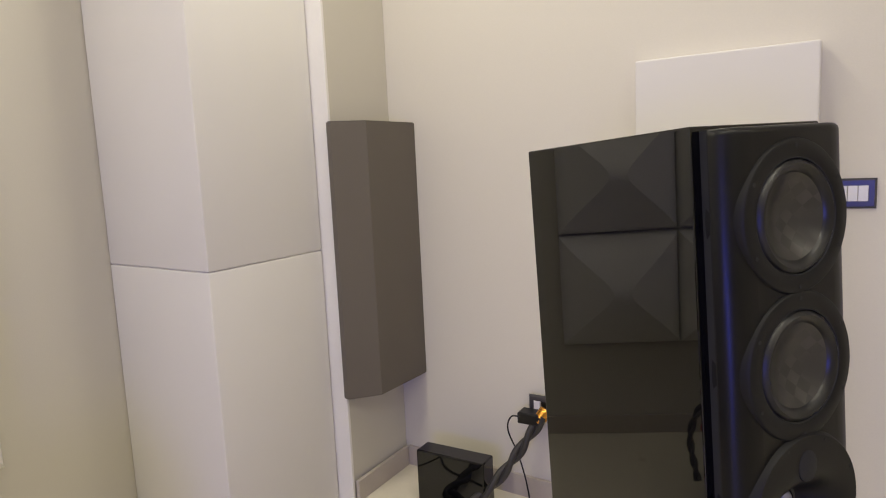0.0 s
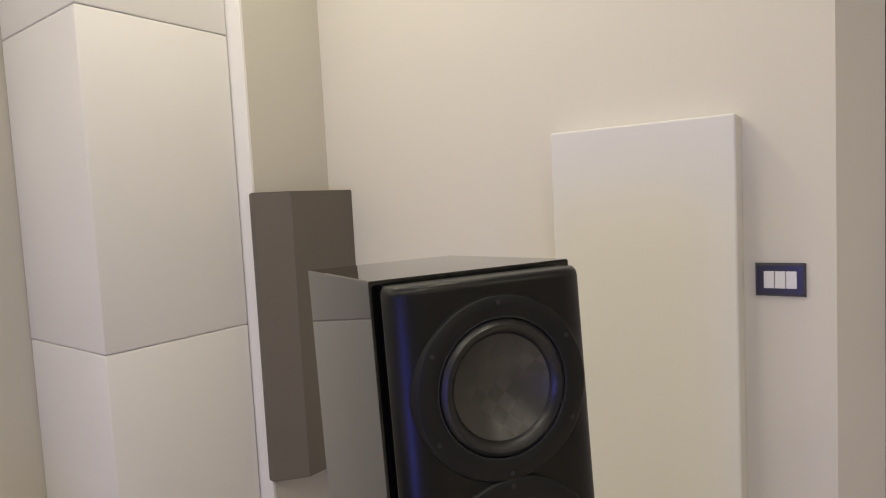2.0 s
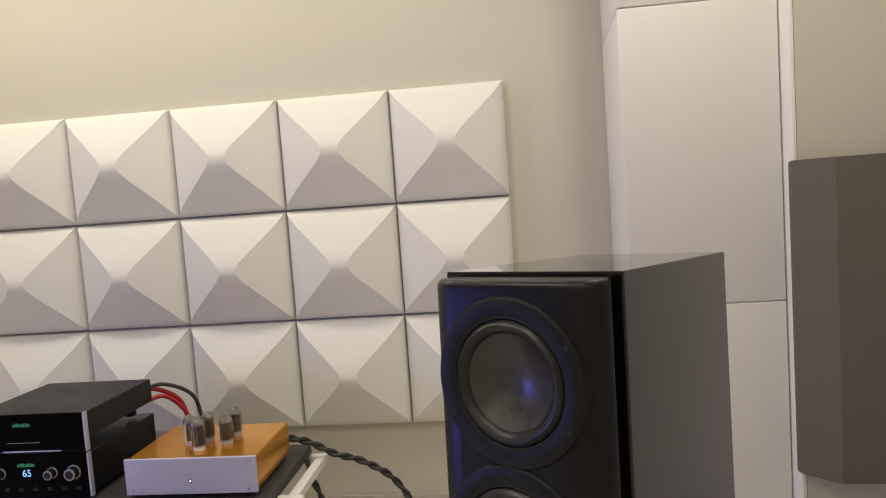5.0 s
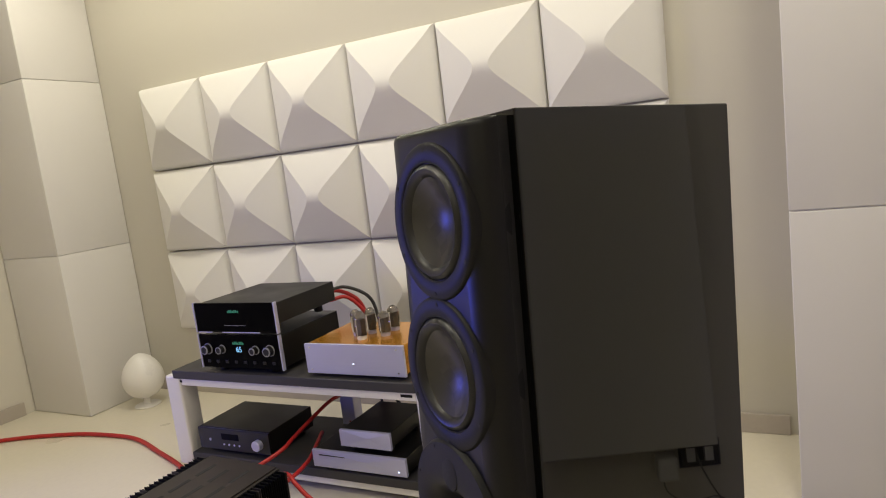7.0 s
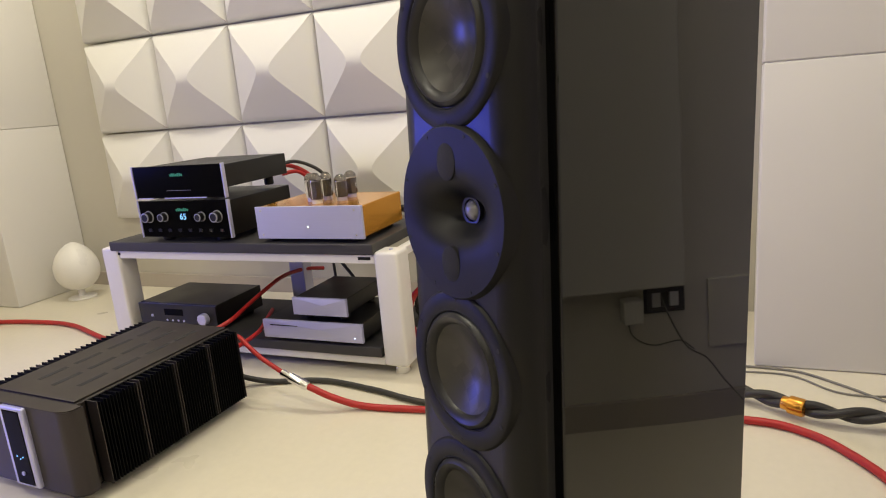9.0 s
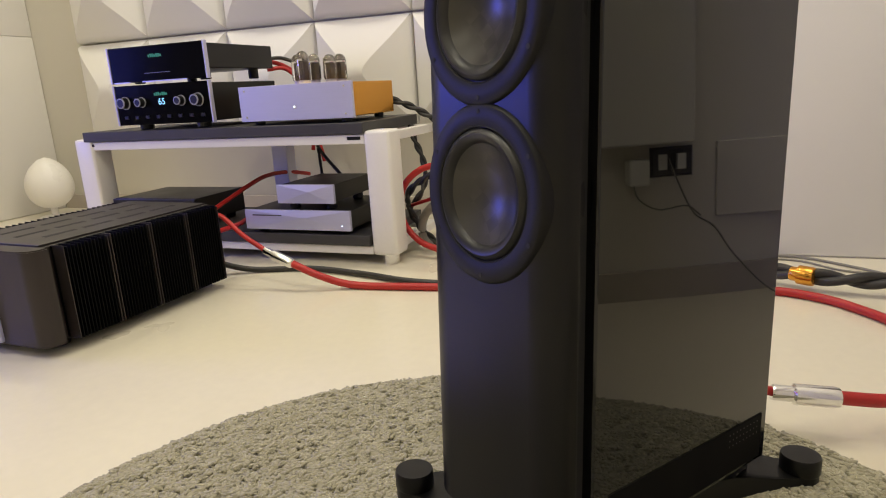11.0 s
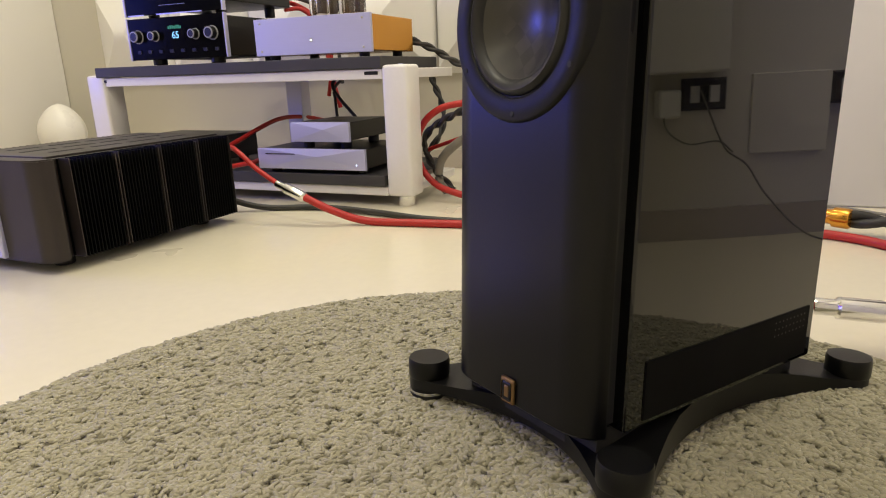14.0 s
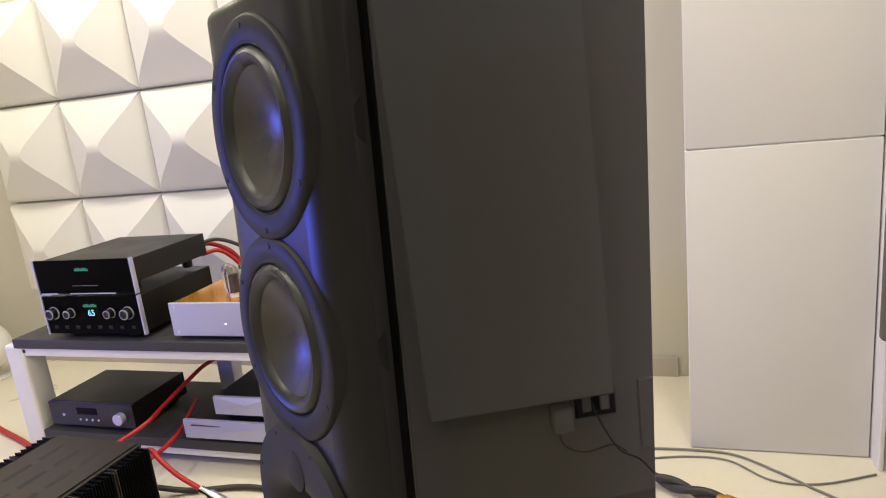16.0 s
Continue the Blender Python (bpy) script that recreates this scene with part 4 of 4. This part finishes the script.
cable("red_cable", [(-1.06, -0.66, 0.12), (-1.15, -0.8, 0.08), (-1.25, -1.02, 0.03), (-1.38, -1.25, 0.012), (-1.47, -1.5, 0.012), (-1.555, -1.75, 0.012), (-1.57, -1.95, 0.012), (-1.53, -2.25, 0.012), (-1.4, -2.6, 0.012), (-1.2, -2.9, 0.012)], 0.0115, RED, "red sleeved cable curving over the floor to the far corner")
cable("red_cable", [(-1.8, -0.62, 0.72), (-1.87, -0.57, 0.73), (-1.92, -0.5, 0.68), (-1.94, -0.47, 0.6), (-1.93, -0.44, 0.45), (-1.92, -0.4, 0.3)], 0.0095, RED, "red sleeved cable behind the stacked units")
cable("red_cable", [(-1.8, -0.56, 0.7), (-1.86, -0.51, 0.7), (-1.9, -0.45, 0.62), (-1.91, -0.42, 0.5), (-1.93, -0.46, 0.35)], 0.0085, RED, "red sleeved cable behind the stacked units")
cable("black_cable", [(-1.8, -0.58, 0.74), (-1.88, -0.53, 0.745), (-1.94, -0.45, 0.69), (-1.96, -0.42, 0.6), (-1.95, -0.4, 0.4)], 0.008, BLACKCABLE, "black cable behind the stacked units")
cable("black_cable", [(-1.15, -0.42, 0.05), (-1.2, -0.3, 0.013), (-1.25, -0.1, 0.012), (-1.22, 0.12, 0.012), (-1.17, 0.35, 0.012), (-1.2, 0.7, 0.012), (-1.3, 1.1, 0.012)], 0.01, BLACKCABLE, "black braided cable lying beside the red one")
twisted("power_cable", [(-1.73, 0.02, 0.56), (-1.78, 0.1, 0.52), (-1.8, 0.2, 0.46), (-1.82, 0.3, 0.42), (-1.84, 0.42, 0.33), (-1.8, 0.5, 0.2), (-1.7, 0.5, 0.06)], 0.008, "twisted black cable falling from the valve preamplifier")
twisted("power_cable", [(-1.77, 0.09, 0.45), (-1.74, 0.116, 0.393), (-1.72, 0.147, 0.342), (-1.7, 0.168, 0.278), (-1.68, 0.164, 0.222), (-1.66, 0.142, 0.178), (-1.68, 0.1, 0.135)], 0.007, "twisted black cable behind the rack")
c = cable("red_cable", [(-1.55, 0.52, 0.335), (-1.5, 0.404, 0.341), (-1.5, 0.324, 0.335), (-1.5, 0.235, 0.316), (-1.5, 0.17, 0.264), (-1.5, 0.143, 0.187), (-1.5, 0.16, 0.115), (-1.49, 0.215, 0.06), (-1.47, 0.3, 0.035), (-1.47, 0.38, 0.022)], 0.0115, RED, "red sleeved cable looping down beside the rack")
plug(c, (-1.47, 0.5, 0.018), (-1.47, 0.375, 0.02), 0.017)
cable("grey_cable", [(-1.5, 0.52, 0.28), (-1.5, 0.404, 0.256), (-1.53, 0.314, 0.216), (-1.55, 0.243, 0.17), (-1.56, 0.206, 0.123), (-1.56, 0.2, 0.06), (-1.58, 0.22, 0.018)], 0.0155, GREYCABLE, "thick grey cable beside the rack")
cable("thin_cable", [(-1.76, 0.3, 0.012), (-1.7, 0.4, 0.05), (-1.74, 0.46, 0.14), (-1.78, 0.38, 0.16), (-1.76, 0.3, 0.06)], 0.003, GREYCABLE, "thin grey wire loop on the floor")
# thick speaker cable with its gold collar
c = twisted("speaker_cable", [(-1.46, 1.2, 0.03), (-1.395, 1.3, 0.036), (-1.345, 1.385, 0.042), (-1.315, 1.45, 0.042), (-1.3, 1.53, 0.042), (-1.3, 1.64, 0.045), (-1.29, 1.8, 0.034), (-1.295, 1.93, 0.026), (-1.25, 1.955, 0.03), (-1.18, 1.97, 0.035), (-1.1, 2.0, 0.1), (-1.03, 2.06, 0.2), (-0.97, 2.1, 0.3), (-0.925, 2.12, 0.37)], 0.0125, "thick black braided power cable with gold collars by the wall", 28)
p = plug(c, (-1.342, 1.38, 0.042), (-1.312, 1.435, 0.042), 0.026, GOLD, "gold collar")
p = plug(c, (-0.945, 2.11, 0.345), (-0.918, 2.135, 0.39), 0.024, GOLD, "gold collar")
cable("black_cable", [(-0.45, 1.12, 0.2), (-0.52, 1.13, 0.2), (-0.58, 1.08, 0.12), (-0.58, 1.02, 0.06), (-0.55, 0.98, 0.07), (-0.5, 1.02, 0.14), (-0.44, 1.08, 0.19)], 0.007, BLACKCABLE, "black cable looped behind the loudspeaker")
cable("thin_cable", [(-1.66, 1.2, 0.005), (-1.665, 1.33, 0.005), (-1.65, 1.46, 0.005), (-1.57, 1.57, 0.005), (-1.5, 1.645, 0.005), (-1.41, 1.73, 0.005), (-1.2, 1.8, 0.005), (-1.02, 1.93, 0.005)], 0.004, GREYCABLE, "thin grey wire lying on the floor")
cable("thin_cable", [(-1.6, 1.2, 0.004), (-1.625, 1.32, 0.004), (-1.615, 1.44, 0.004), (-1.52, 1.55, 0.004), (-1.52, 1.68, 0.004), (-1.59, 1.84, 0.004)], 0.0032, GREYCABLE, "thin grey wire lying on the floor")
cable("thin_cable", [(-0.535, 2.15, 0.395), (-0.55, 2.13, 0.34), (-0.6, 2.14, 0.245), (-0.66, 2.145, 0.2), (-0.72, 2.15, 0.115), (-0.8, 2.1, 0.02), (-0.86, 2.0, 0.006)], 0.0024, GREYCABLE, "thin grey wire hanging from the wall socket")
cable("thin_cable", [(-0.43, 2.13, 0.36), (-0.44, 2.12, 0.3), (-0.5, 2.13, 0.262), (-0.58, 2.14, 0.265), (-0.62, 2.14, 0.235)], 0.0022, GREYCABLE, "thin grey wire from the plug adapter")
cable("thin_cable", [(-1.0, 2.1, 0.36), (-1.04, 2.09, 0.36), (-1.06, 2.1, 0.3), (-1.03, 2.12, 0.2), (-0.99, 2.1, 0.1), (-0.98, 2.08, 0.03), (-1.04, 2.02, 0.006)], 0.003, PLASTIC, "thin black wire falling from the power adapter")
twisted("power_cable", [(-1.48, 0.48, 0.335), (-1.5, 0.385, 0.328), (-1.54, 0.31, 0.309), (-1.58, 0.211, 0.269), (-1.6, 0.147, 0.228), (-1.62, 0.122, 0.181), (-1.62, 0.135, 0.134), (-1.6, 0.18, 0.08), (-1.6, 0.24, 0.02)], 0.008, "twisted dark cable looping beside the rack")
cable("red_cable", [(-1.68, 0.1, 0.14), (-1.64, 0.125, 0.159), (-1.6, 0.201, 0.185), (-1.58, 0.295, 0.215), (-1.55, 0.4, 0.236), (-1.53, 0.5, 0.24)], 0.007, RED, "thin red sleeved cable beside the rack")
cable("red_cable", [(-1.86, -0.55, 0.42), (-1.8, -0.55, 0.36), (-1.8, -0.556, 0.3), (-1.8, -0.55, 0.24), (-1.79, -0.54, 0.18), (-1.77, -0.52, 0.118)], 0.008, RED, "red sleeved cable hanging behind the rack's units")
cable("black_cable", [(-1.86, -0.33, 0.43), (-1.75, -0.32, 0.387), (-1.75, -0.321, 0.343), (-1.72, -0.298, 0.26), (-1.7, -0.28, 0.2)], 0.006, BLACKCABLE, "black cable dropping behind the small silver unit")
cable("black_cable", [(-1.86, -0.36, 0.44), (-1.75, -0.328, 0.399), (-1.75, -0.298, 0.343), (-1.7, -0.21, 0.282), (-1.7, -0.17, 0.23)], 0.007, BLACKCABLE, "black cable slanting down behind the small silver unit")
